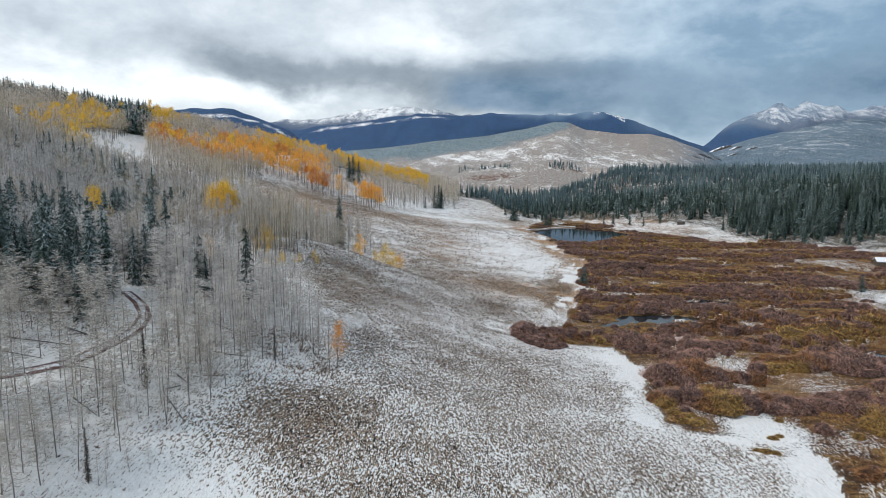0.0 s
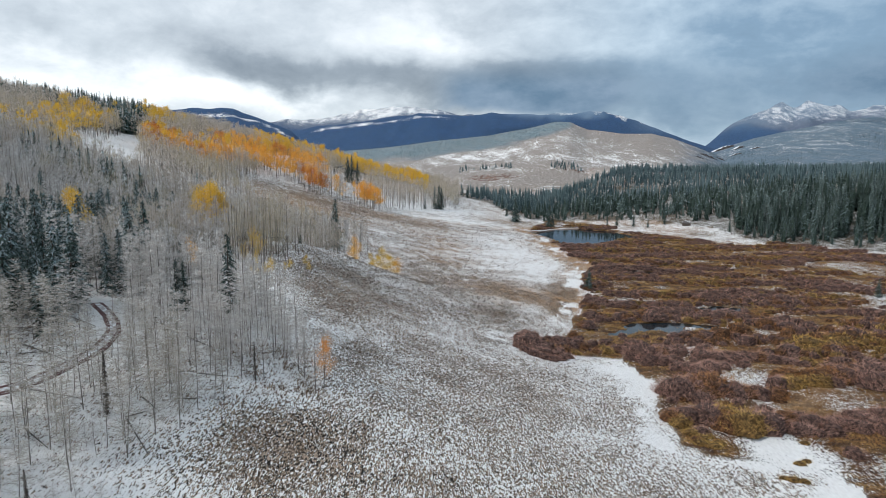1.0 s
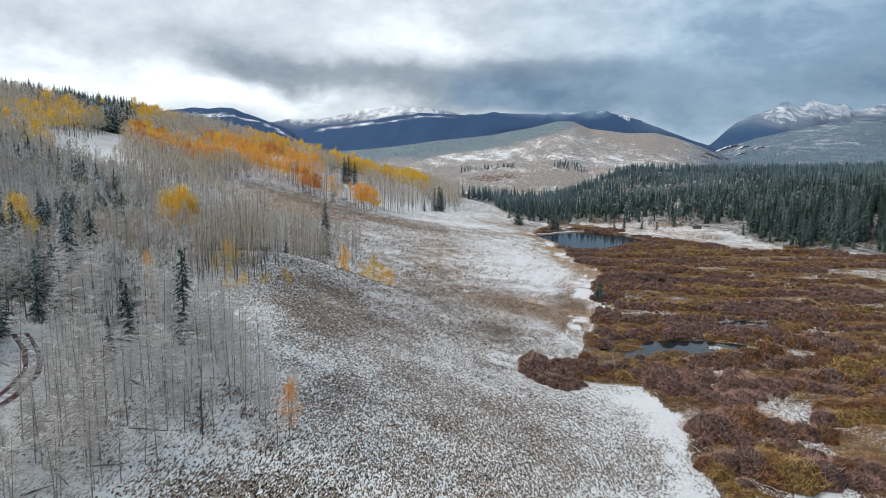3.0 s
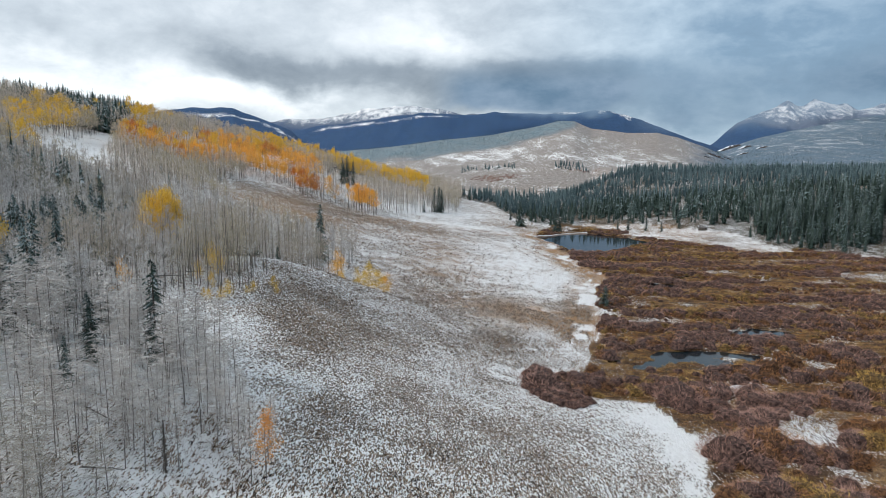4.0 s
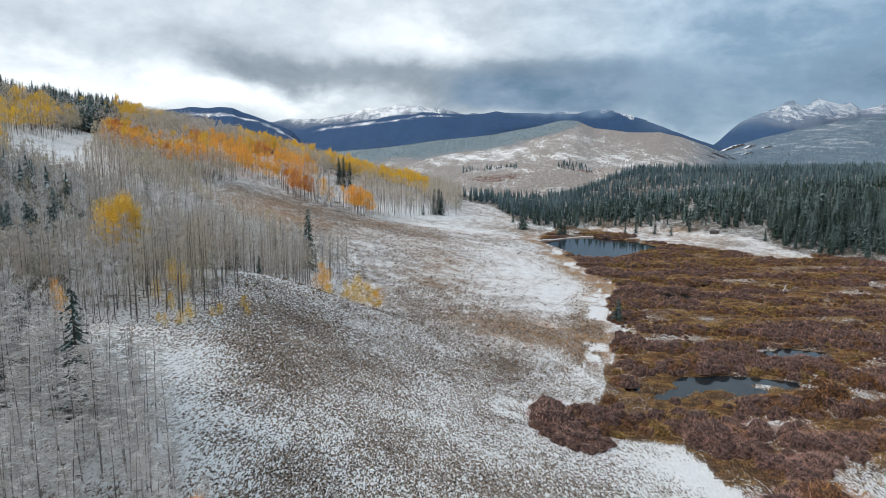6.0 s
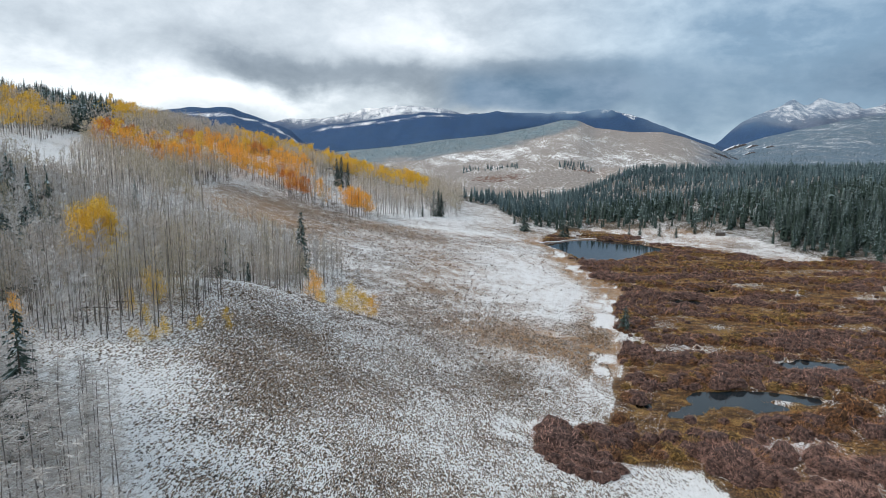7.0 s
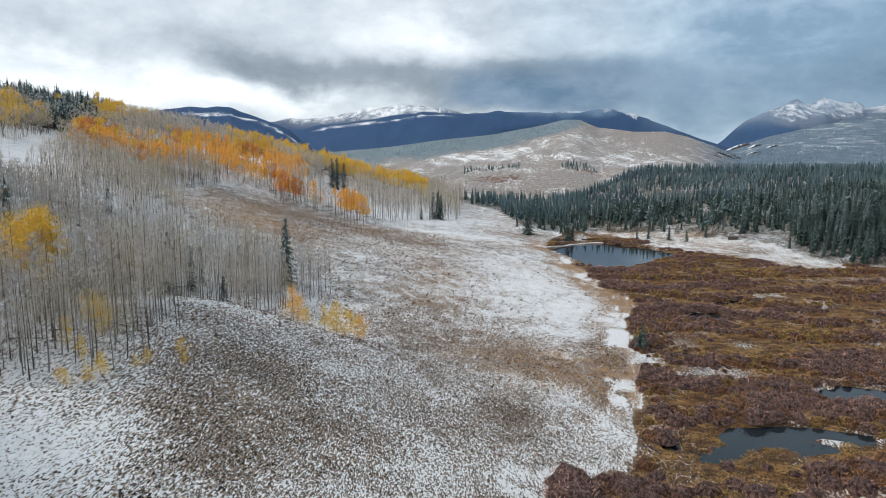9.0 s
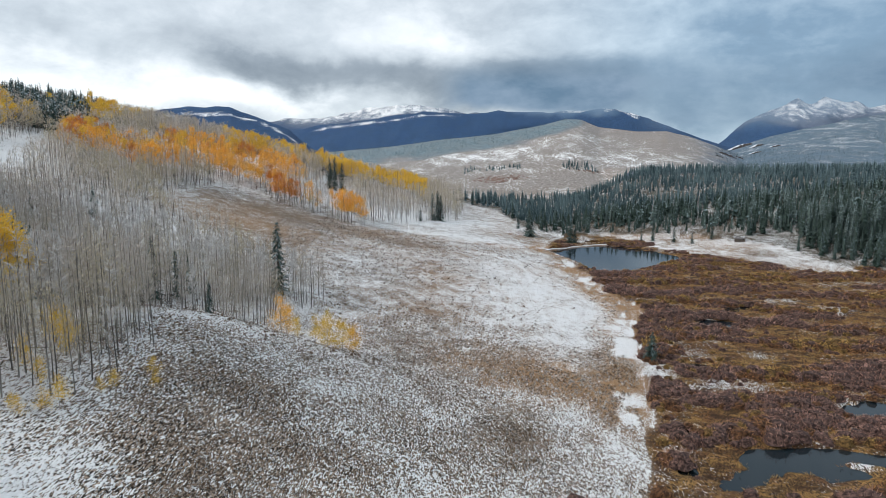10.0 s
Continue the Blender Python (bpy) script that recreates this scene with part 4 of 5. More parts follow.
conifer |= ((blot(x, y, -152, 252, 22, 9) > 0.5) | (blot(x, y, -126, 242, 12, 7) > 0.5) | (blot(x, y, -100, 186, 12, 8) > 0.5)) & (chance < 0.6)
conifer |= (blot(x, y, -95, 165, 28, 32) > 0.45) & (chance < 0.30)
conifer &= (np.hypot(x + 69, y - 124) > 9) & ~((y > 146) & (y < 215) & (x > -80))
rusty &= ~conifer
yellow &= ~(conifer | rusty)
orange &= ~(conifer | rusty | yellow)
olive = ~(orange | yellow | conifer | rusty) & (((tint > 0.55) & (chance < 0.5) & (y > 110)) | ((blot(x, y, -46, 168, 12, 15) > 0.4) & (chance < 0.7)))
bare = ~(orange | yellow | conifer | olive | rusty)
tall = 10.5 + 5 * cloudy(x, y, 40, 67, 2) + RNG.normal(size=len(x)) * 1.3 + 3.0 * (y > 400)
tall = np.where((y < 110), tall * 0.72, tall)

near_bare = np.nonzero(bare & (y < 150))[0]
near_bare = near_bare[np.argsort(y[near_bare] - 0.3 * x[near_bare])][:290]
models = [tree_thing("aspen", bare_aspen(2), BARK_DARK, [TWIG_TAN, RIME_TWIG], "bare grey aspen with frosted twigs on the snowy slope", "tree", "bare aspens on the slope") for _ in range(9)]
frosted_models = [tree_thing("aspen", bare_aspen(2), BARK, [TWIG_COLD, RIME_TWIG], "leafless aspen with white frosted twigs on the slope", "tree", "bare aspens on the slope") for _ in range(8)]
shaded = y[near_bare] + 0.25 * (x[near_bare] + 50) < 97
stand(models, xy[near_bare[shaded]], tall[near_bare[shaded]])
stand(frosted_models, xy[near_bare[~shaded]], tall[near_bare[~shaded]])
bare[near_bare] = False
for cx, cy, n in ((-45, 65, 13), (-38, 66, 14), (-41, 76, 10), (-36.5, 73, 8), (-50, 70, 8)):
    stand(frosted_models, np.column_stack([cx + RNG.normal(size=n) * 1.8, cy + RNG.normal(size=n) * 2.2]), RNG.uniform(3.2, 5.8, n))
frosty = bare & (y < 275) & (cloudy(x, y, 24, 63, 3) - 0.0006 * (y - 150) > 0.43)
upper = bare & ~frosty & (y > 275)
lower = bare & ~frosty & ~upper
scatter("frosted_aspen_wood", FAR_BARE, xy[frosty], tall[frosty], [BARK, FROST, RIME_TWIG], "leafless aspens white with frost on the slope", "trees")
scatter("bare_aspen_wood", FAR_BARE, xy[lower], tall[lower], [BARK, TWIG, FROST], "wood of leafless grey aspens, lightly frosted", "trees")
scatter("upper_aspen_wood", DIST_BARE, xy[upper], tall[upper], [BARK, TWIG_WARM, TWIG], "grey-brown leafless aspens high on the hillside", "trees")
close = olive & (y < 270)
scatter("olive_aspens", NEAR_THIN, xy[close], tall[close], [BARK, TWIG_TAN, OLIVE], "aspens with a few olive leaves left on the knoll", "trees")
olive &= ~close
scatter("olive_aspen_wood", FAR_THIN, xy[olive], tall[olive], [BARK, TWIG, OLIVE], "aspens with sparse olive-brown leaves", "trees")
thin = orange & (chance < 0.4)
orange &= ~thin
scatter("fading_aspen_wood", FAR_THIN, xy[thin], tall[thin], [BARK, TWIG_WARM, ORANGE], "aspens with thin remains of orange leaves", "trees")
scatter("orange_aspen_wood", FAR_LEAFY, xy[orange], tall[orange], [BARK, TWIG, ORANGE], "belt of orange autumn aspens on the hillside", "trees")
scatter("rusty_aspen_wood", FAR_LEAFY, xy[rusty], tall[rusty], [BARK, TWIG, RUST], "rust-red autumn aspens on the hillside", "trees")
scatter("yellow_aspen_wood", FAR_LEAFY, xy[yellow], tall[yellow], [BARK, TWIG, YELLOW], "row of yellow autumn aspens along the ridge", "trees")
hill_spruce = xy[conifer]
hill_tall = np.where(hill_spruce[:, 1] < 200, RNG.uniform(9, 18, len(hill_spruce)), tall[conifer] * RNG.uniform(0.75, 1.1, len(hill_spruce)))
near_spruce = np.argsort(hill_spruce[:, 1])[:230]
s_models = [tree_thing("spruce", spruce(2, 0.58, 1.2), SPRUCE_BARK, [NEEDLE, NEEDLE_SNOW], "dark green spruce dusted with snow among aspens", "tree", "spruces among the aspens") for _ in range(6)]
stand(s_models, hill_spruce[near_spruce], hill_tall[near_spruce])
rest = np.ones(len(hill_spruce), dtype=bool)
rest[near_spruce] = False
scatter("ridge_spruce_wood", FAR_SPRUCE, hill_spruce[rest], hill_tall[rest], [SPRUCE_BARK, NEEDLE, NEEDLE_SNOW], "dark spruces along the hill's skyline", "trees")

# single trees that stand out
def lone(kind, places):
    for px, py, h in places:
        if kind == "spruce":
            ob = tree_thing("spruce", spruce(2, 0.22, 1.35), SPRUCE_BARK, [NEEDLE, NEEDLE_SNOW], "single dark spruce with a little snow", "tree", "single spruces")
        else:
            leaf = {"orange": ORANGE, "yellow": YELLOW, "rust": RUST}[kind]
            ob = tree_thing("aspen", leafy_aspen(True, 1.5, 0.08, 0.36, 2.2, 1.2) if h < 8.2 else leafy_aspen(True, 0.8, 0.22, 0.24, 1.3, 0.8) if h < 9 else leafy_aspen(True, 2.6, 0.40, 0.27, 1.2, 0.66), BARK, [TWIG, leaf], "aspen in %s autumn leaf at the wood's edge" % kind, "tree", "aspens in autumn leaf")
        ob.matrix_basis = Matrix.LocRotScale((px, py, float(land(px, py)) - 0.1), Euler((0, 0, RNG.uniform(0, 6.28))), (h * (0.9 if kind != "spruce" and h < 8.2 else 1.0),) * 3)


lone("spruce", [(-41, 122.5, 15), (-48, 262, 20), (-71, 236, 15.5), (-67, 240, 12), (-54, 228, 9.5), (-84, 519, 22), (-80, 523, 19), (-88, 521, 20), (-86, 515, 16), (-23, 482, 9), (-16, 494, 18), (-11, 496, 17), (-13, 500, 19),
                (-47, 117, 9), (-51, 123, 8), (-45, 108, 7), (-54, 132, 10), (-209, 436, 14), (-204, 440, 12), (40, 505, 10)])
for px, py, h, slim in ((44.5, 478, 17.5, 2.5), (67, 461, 13, 2.0), (70, 463, 9, 1.9), (152.5, 233, 7, 1.9), (110, 466, 8, 1.4), (128, 462, 9, 1.5), (136, 455, 7, 1.6), (150, 462, 10, 1.4), (118, 470, 11, 1.3)):
    broad = tree_thing("spruce", spruce(2, 0.28, slim), SPRUCE_BARK, [NEEDLE, RIME], "broad dark spruce standing apart on the flat", "tree", "single spruces")
    broad.matrix_basis = pose(px, py, float(land(px, py)) - 0.1) @ Matrix.Diagonal((h, h, h, 1))
squat = tree_thing("spruce", spruce(2, 0.3, 2.3), SPRUCE_BARK, [NEEDLE, RIME], "squat bushy spruce alone at the marsh's edge", "tree", "single spruces")
squat.matrix_basis = pose(51, 242, float(land(51, 242)) - 0.1) @ Matrix.Diagonal((7.6, 7.6, 7.6, 1))
lone("orange", [(-56.5, 144, 8.7), (-58.5, 146, 8.9), (-31, 206, 8.1), (-33, 216, 7.4), (-18.5, 216, 6.8), (-60, 424, 17), (-54, 422, 16), (-57, 428, 17), (-92, 424, 17), (-98, 428, 18)])
amber = tree_thing("aspen", leafy_aspen(True, 1.7, 0.16, 0.21, 1.2, 0.8), BARK, [TWIG, AMBER], "slender aspen with amber leaves at the wood's edge", "tree", "aspens in autumn leaf")
amber.matrix_basis = pose(-19, 102, float(land(-19, 102)) - 0.1) @ Matrix.Diagonal((9, 9, 9, 1))
for px, py, h in ((-42.2, 82.5, 8.5), (-39.5, 63.5, 6.5), (-28.5, 98, 6)):
    snag = tree_thing("dead_spruce", spruce(2, 0.1, 0.45), SPRUCE_BARK, [DEADWOOD, BRUSH], "dead brown spruce with drooping bare twigs", "tree", "dead spruces in the wood")
    snag.matrix_basis = pose(px, py, float(land(px, py)) - 0.1) @ Matrix.Diagonal((h, h, h, 1))
lone("yellow", [(-23, 210, 8.1), (-21, 215, 7.4), (-28, 221, 7), (-25, 216, 6.4), (-20, 219, 6.2),(-90, 156, 19), (-91.5, 158.5, 17), (-67, 181, 18), (-69, 179, 17), (-65.5, 183, 17), (-70, 183, 16), (-68, 185, 18), (-66, 179, 17), (-64, 181.5, 15), (-38, 170, 3.5), (-36.8, 168, 2.5), (-41, 165.5, 3), (-42, 164, 2.2), (-44.3, 159.5, 4.5), (-45, 158, 3.5), (-46.5, 155.5, 3), (-48, 156.5, 2.5), (-52, 172, 8), (-49, 163, 4), (-53, 166, 5), (-50.5, 171, 7), (-34, 228, 5), (-35.5, 231, 4)])

# ---------------------------------------------------------------- spruce forest on the eastern side
xy = jitter(-140, 640, 300, 1000, 4.3)
x, y = xy[:, 0], xy[:, 1]
keep = forest(x, y) & in_sight(xy, 40) & (pools(x, y) < 0.1)
keep &= (cloudy(x, y, 45, 35, 3) > 0.30) & (RNG.uniform(size=len(x)) < np.where(y > 720, 0.25, np.where(y > 600, 0.45, 0.9)))
keep &= (x < 140) | (y > 540) | (RNG.uniform(size=len(x)) < 0.62)
keep &= (y - curve(x, EDGE) > 40) | (RNG.uniform(size=len(x)) < 0.18 + 0.55 * fade(10, 40, y - curve(x, EDGE)))
keep &= ~((blot(x, y, 175, 640, 30, 26) > 0.5) | (blot(x, y, 75, 690, 26, 20) > 0.5))
xy = xy[keep]
x, y = xy[:, 0], xy[:, 1]
tall = np.clip((8.6 + 5 * cloudy(x, y, 60, 36, 2) + 4.5 * fade(150, 230, x) * (y < 480)) * RNG.uniform(0.5, 1.3, len(x)), 3, 20)
front = np.argsort(y - curve(x, EDGE) + 0.2 * y)[:125]
f_models = [tree_thing("spruce", spruce(1, 0.6, 1.3), SPRUCE_BARK, [NEEDLE, RIME], "tall dark spruce with thin snow at the forest's edge", "tree", "spruces at the forest edge") for _ in range(7)]
stand(f_models, xy[front], tall[front])
rest = np.ones(len(xy), dtype=bool)
rest[front] = False
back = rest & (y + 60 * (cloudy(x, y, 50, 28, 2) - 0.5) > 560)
BOLD_SPRUCE = [join(*((t[0], t[1], 0), (c[0], c[1], c[2] + 1))) for t, c in (spruce(1, 0.6, 1.35) for _ in range(6))]
tone = RNG.uniform(size=len(xy)) + 0.9 * (cloudy(x, y, 30, 27, 3) - 0.5)
for name, pick, mats, label in (("dark_spruce_forest", tone < 0.35, [SPRUCE_BARK, NEEDLE, NEEDLE], "dark green spruces in the dense forest"),
                                ("spruce_forest", (tone >= 0.35) & (tone < 0.75), [SPRUCE_BARK, NEEDLE, RIME], "dense dark spruce forest lightly dusted with snow"),
                                ("rimed_spruce_forest", tone >= 0.75, [SPRUCE_BARK, NEEDLE_PALE, RIME_PALE], "grey-green spruces white with rime")):
    bold = rest & ~back & pick & (x > 150) & (y < 470)
    plain = rest & ~back & pick & ~bold
    scatter(name, FAR_SPRUCE, xy[plain], tall[plain], mats, label, "forest")
    scatter(name, BOLD_SPRUCE, xy[bold], tall[bold] * 1.08, mats, label, "forest")
scatter("hazy_frosted_forest", SLIM_SPRUCE, xy[back], tall[back] * 0.92, [SPRUCE_BARK, NEEDLE_FAR, RIME], "frosted spruce forest on the rising ground, haze-blue in colour", "forest")
print("forest", len(xy), "triangles so far", sum(len(o.data.polygons) for o in scene.objects if o.type == "MESH"))

# frosted trees on the far slopes
TINY = [join(*((t[0], t[1], 0), (c[0], c[1], c[2] + 1))) for t, c in (spruce(-1, 0.45) for _ in range(5))]
xy = jitter(-420, 1500, 1000, 1950, 10)
x, y = xy[:, 0], xy[:, 1]
q = x / y
z = land(x, y)
ridge_wood = (q < 0.16) & (q > -0.25) & (z > curve(q, GROVE_FOOT) + 490 * q) & (cloudy(x, y, 60, 39, 3) > 0.45)
moor_wood = (q > 0.37) & (q < 0.78) & (cloudy(x, y, 120, 38, 3) > 0.40)
row = ((y > 1150) & (y < 1215) & (x > 5) & (x < 115)) | ((y > 1120) & (y < 1200) & (x > 165) & (x < 225))
rows_xy = xy[row & (cloudy(x, y, 40, 58, 2) > 0.35)]
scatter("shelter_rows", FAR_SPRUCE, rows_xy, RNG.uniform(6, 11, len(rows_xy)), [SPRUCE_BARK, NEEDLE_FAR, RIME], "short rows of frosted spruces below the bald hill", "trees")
xy = xy[(ridge_wood | moor_wood) & (RNG.uniform(size=len(x)) < 0.75)]
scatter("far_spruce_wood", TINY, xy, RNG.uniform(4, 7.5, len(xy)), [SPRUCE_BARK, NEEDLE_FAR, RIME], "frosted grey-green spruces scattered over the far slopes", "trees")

# ---------------------------------------------------------------- willows and sedge in the marsh
FAR_WILLOW, MID_WILLOW = [willow(0) for _ in range(9)], [willow(1) for _ in range(7)]
xy = jitter(-20, 270, 960, 1170, 5)
x, y = xy[:, 0], xy[:, 1]
xy = xy[(blot(x, y, 62, 1065, 45, 50) + blot(x, y, 215, 1122, 35, 22) + 0.7 * (cloudy(x, y, 40, 54, 3) - 0.5) > 0.5) & (RNG.uniform(size=len(x)) < 0.38)]
scatter("far_willows", FAR_WILLOW, xy, RNG.uniform(1.2, 2.8, len(xy)), [WILLOW_RED, BRUSH], "dark red willow thickets at the foot of the bald hill", "shrubs", squash=1.6)
xy = jitter(10, 260, 70, 470, 1.75)
x, y = xy[:, 0], xy[:, 1]
s = bank_x(y) - x
u = (x - 150) * 0.8 + (y - 440) * 0.6
streak = cloudy(x * 0.62, y * 1.25, 10, 44, 4)
isle = (x < 31) & (y > 157) & (y < 173)
keep = (s < -1) & (u < -9 - 26 * fade(92, 128, x) * (1 - fade(165, 195, x)) + 24 * (streak - 0.5)) & in_sight(xy) & (pools(x, y) < 0.25) & (np.hypot((x - 62) / 15, (y - 184) / 5) > 1) & ((streak > 0.465 + 0.04 * fade(180, 120, y)) | isle | (RNG.uniform(size=len(x)) < 0.06)) & (blot(x, y, 57, 107, 9, 12) < 0.4) & ((blot(x, y, 72, 139, 16, 15) < 0.36) | (streak > 0.66)) & (blot(x, y, 158, 224, 15, 17) < 0.45) & (blot(x, y, 183, 300, 22, 18) < 0.45)
keep &= (y > 205) | (RNG.uniform(size=len(x)) < 0.58)
xy, streak, isle = xy[keep], streak[keep], isle[keep]
x, y = xy[:, 0], xy[:, 1]
tone = cloudy(x * 0.7, y * 1.4, 18, 47, 4) + RNG.normal(size=len(x)) * 0.13 + 0.2 * isle
size = RNG.uniform(0.8, 1.7, len(x)) * np.where((y < 190) & (RNG.uniform(size=len(x)) < 0.3), 1.5, 1.0) * (0.75 + 1.0 * np.clip((streak - 0.43) / 0.25, 0, 1)) + 0.4 * isle
size = size * np.where(y > 205, 1.15, 1.38)
near = np.argsort(np.hypot((x - 52) * 0.8, y - 128))[:290]
red, gold = tone > 0.46, tone < 0.34
far = np.ones(len(x), dtype=bool)
far[near] = False
for mat, heart, sel, colour in ((WILLOW_RED, RED_HEART_SHADE, red, "purplish red"), (WILLOW_GOLD, GOLD_HEART_SHADE, gold, "golden brown"), (WILLOW_RUST, RUST_HEART_SHADE, ~red & ~gold, "rusty brown")):
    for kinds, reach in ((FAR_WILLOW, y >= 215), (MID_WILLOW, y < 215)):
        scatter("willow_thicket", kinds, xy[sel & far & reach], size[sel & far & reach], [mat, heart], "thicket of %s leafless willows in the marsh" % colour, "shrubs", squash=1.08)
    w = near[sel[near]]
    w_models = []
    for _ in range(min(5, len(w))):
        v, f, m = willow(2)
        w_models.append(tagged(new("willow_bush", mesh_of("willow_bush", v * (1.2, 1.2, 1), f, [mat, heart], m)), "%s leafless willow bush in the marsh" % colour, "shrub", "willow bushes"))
    if len(w):
        stand(w_models, xy[w], size[w])
for px, py, h in ((17, 159.5, 2.2), (18.2, 157, 2.1), (20, 154.8, 2.1), (22.3, 153.6, 2.0), (24.6, 153, 2.0), (26.8, 154.6, 2.0), (28.6, 156.8, 1.9), (20, 159.5, 2.4), (23, 156.6, 2.5), (26, 157.2, 2.4), (23, 160.3, 2.5), (27, 160.5, 2.2), (21.5, 157.5, 2.3)):
    v, f, m = willow(2)
    ob = tagged(new("willow_bush", mesh_of("willow_bush", v * (1.3, 1.2, 1.0), f, [WILLOW_RED, RED_HEART_SHADE], m)), "purplish red willow bush at the tip of the thicket", "shrub", "willow bushes")
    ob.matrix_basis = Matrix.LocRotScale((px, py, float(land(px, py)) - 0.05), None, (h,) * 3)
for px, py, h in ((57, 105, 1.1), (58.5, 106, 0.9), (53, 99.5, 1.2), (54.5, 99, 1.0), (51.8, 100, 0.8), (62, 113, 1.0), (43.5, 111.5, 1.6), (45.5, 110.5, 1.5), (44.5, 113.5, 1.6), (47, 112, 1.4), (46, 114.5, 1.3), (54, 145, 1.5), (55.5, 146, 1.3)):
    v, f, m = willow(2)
    ob = tagged(new("willow_bush", mesh_of("willow_bush", v * (1.5, 1.2, 0.8), f, [WILLOW_GOLD, GOLD_HEART_SHADE], m)), "golden brown willow clump at the snowy edge of the marsh", "shrub", "willow bushes")
    ob.matrix_basis = Matrix.LocRotScale((px, py, float(land(px, py)) - 0.05), None, (h,) * 3)
xy = jitter(16, 230, 75, 430, 1.35)
x, y = xy[:, 0], xy[:, 1]
u = (x - 150) * 0.8 + (y - 440) * 0.6
keep = (bank_x(y) - x < 0) & (u < -10 - 24 * fade(92, 128, x) * (1 - fade(165, 195, x))) & in_sight(xy) & (pools(x, y) < 0.45) & (cloudy(x, y, 6, 49, 2) > 0.42) & (blot(x, y, 57, 107, 9, 12) < 0.5) & (blot(x, y, 158, 224, 15, 17) < 0.5)
xy = xy[keep]
gold = cloudy(x[keep], y[keep], 11, 48, 3) > 0.52
SEDGES = [tuft(9, 1.3, 0.15) for _ in range(5)]
scatter("rusty_sedge", SEDGES, xy[~gold], RNG.uniform(0.35, 0.95, (~gold).sum()), [RUST_SEDGE], "rust-brown sedge tussocks in the marsh", "grass")
scatter("marsh_sedge", SEDGES, xy[gold], RNG.uniform(0.35, 0.85, gold.sum()), [SEDGE], "tawny sedge tussocks between the willows", "grass")

# ---------------------------------------------------------------- sagebrush on the meadow
xy = jitter(-62, 60, 62, 260, 0.61)
x, y = xy[:, 0], xy[:, 1]
white = cover(x, y)["snow"]
keep = (bank_x(y) - x > 3) & ~wooded(x, y) & in_sight(xy, 4) & (cloudy(x, y, 7, 55, 3) > 0.34) & (RNG.uniform(size=len(x)) < np.clip(1.55 - 2.0 * white, 0.25, 0.8) * (white < 0.72))
xy, white = xy[keep], white[keep]
sage = []
for _ in range(8):
    a, r = RNG.uniform(0, 2 * math.pi, 9), np.sqrt(RNG.uniform(0, 1, 9))
    v, f, m = flakes(np.column_stack([np.cos(a) * r * 0.5, np.sin(a) * r * 0.5, 0.12 + 0.45 * (1 - r * r)]), RNG.uniform(0.5, 0.85, 9))
    sage.append((v, f, (RNG.uniform(size=len(f)) < 0.40).astype(int)))
far_xy = jitter(-70, 62, 170, 430, 1.9)
x, y = far_xy[:, 0], far_xy[:, 1]
far_xy = far_xy[(bank_x(y) - x > 3) & ~wooded(x, y) & in_sight(far_xy, 4) & (cloudy(x, y, 9, 56, 3) > 0.40) & (RNG.uniform(size=len(x)) < np.clip(1.55 - 2.1 * cover(x, y)["snow"], 0.03, 0.8))]
scatter("tall_sagebrush", sage, far_xy, RNG.uniform(0.3, 0.75, len(far_xy)), [SAGE, SAGE_SNOW], "brown sagebrush clumps on the upper meadow", "shrubs")
scatter("sagebrush", sage, xy, RNG.uniform(0.26, 0.50, len(xy)) * (1.2 - 0.75 * white), [SAGE, SAGE_SNOW], "low brown sagebrush poking through the snow", "shrubs")

# ---------------------------------------------------------------- undergrowth, fallen logs and the track in the wood
xy = jitter(-110, -15, 58, 260, 1.6)
x, y = xy[:, 0], xy[:, 1]
keep = wooded(x, y) & in_sight(xy, 4) & (cloudy(x, y, 8, 57, 3) > 0.38) & (beside(x, y, ROAD) > 2.2)
xy = xy[keep]
scatter("undergrowth", [tuft(9, 1.3, 0.07) for _ in range(6)], xy, RNG.uniform(0.5, 1.2, len(xy)), [BRUSH], "low leafless reddish brush under the aspens", "shrubs")
xy = jitter(-48, -16, 84, 116, 1.1)
x, y = xy[:, 0], xy[:, 1]
xy = xy[wooded(x, y) & (blot(x, y, -28, 99, 13, 12) > 0.35) & (cloudy(x, y, 5, 58, 3) > 0.48)]
scatter("red_brush", [tuft(14, 1.2, 0.12) for _ in range(5)], xy, RNG.uniform(0.5, 1.1, len(xy)), [SAGE], "dark reddish-brown brush at the wood's edge", "shrubs")


def fallen_log(px, py, turn, length, thick):
    """A trunk on the ground, with broken stubs of branches."""
    n = 6
    path = np.zeros((n, 3))
    t = np.linspace(-0.5, 0.5, n) * length
    path[:, 0], path[:, 1] = px + t * math.cos(turn), py + t * math.sin(turn)
    path[:, 2] = land(path[:, 0], path[:, 1]) + thick + 0.12
    bits = [tube(path, np.linspace(thick, thick * 0.45, n), 7)]
    for k in range(4):
        p = along(path, RNG.uniform(0.35, 0.95, 1))[0]
        d = RNG.normal(size=3) * (0.5, 0.5, 0.2) + (0, 0, 0.35)
        bits.append(tube([p, p + d * 0.9], [thick * 0.3, thick * 0.1], 4))
    v, f, m = join(*bits)
    tagged(new("fallen_log", mesh_of("fallen_log", v, f, [DEADWOOD], m, smooth=True)), "grey fallen aspen log lying on the snowy ground", "log", "fallen logs in the wood")


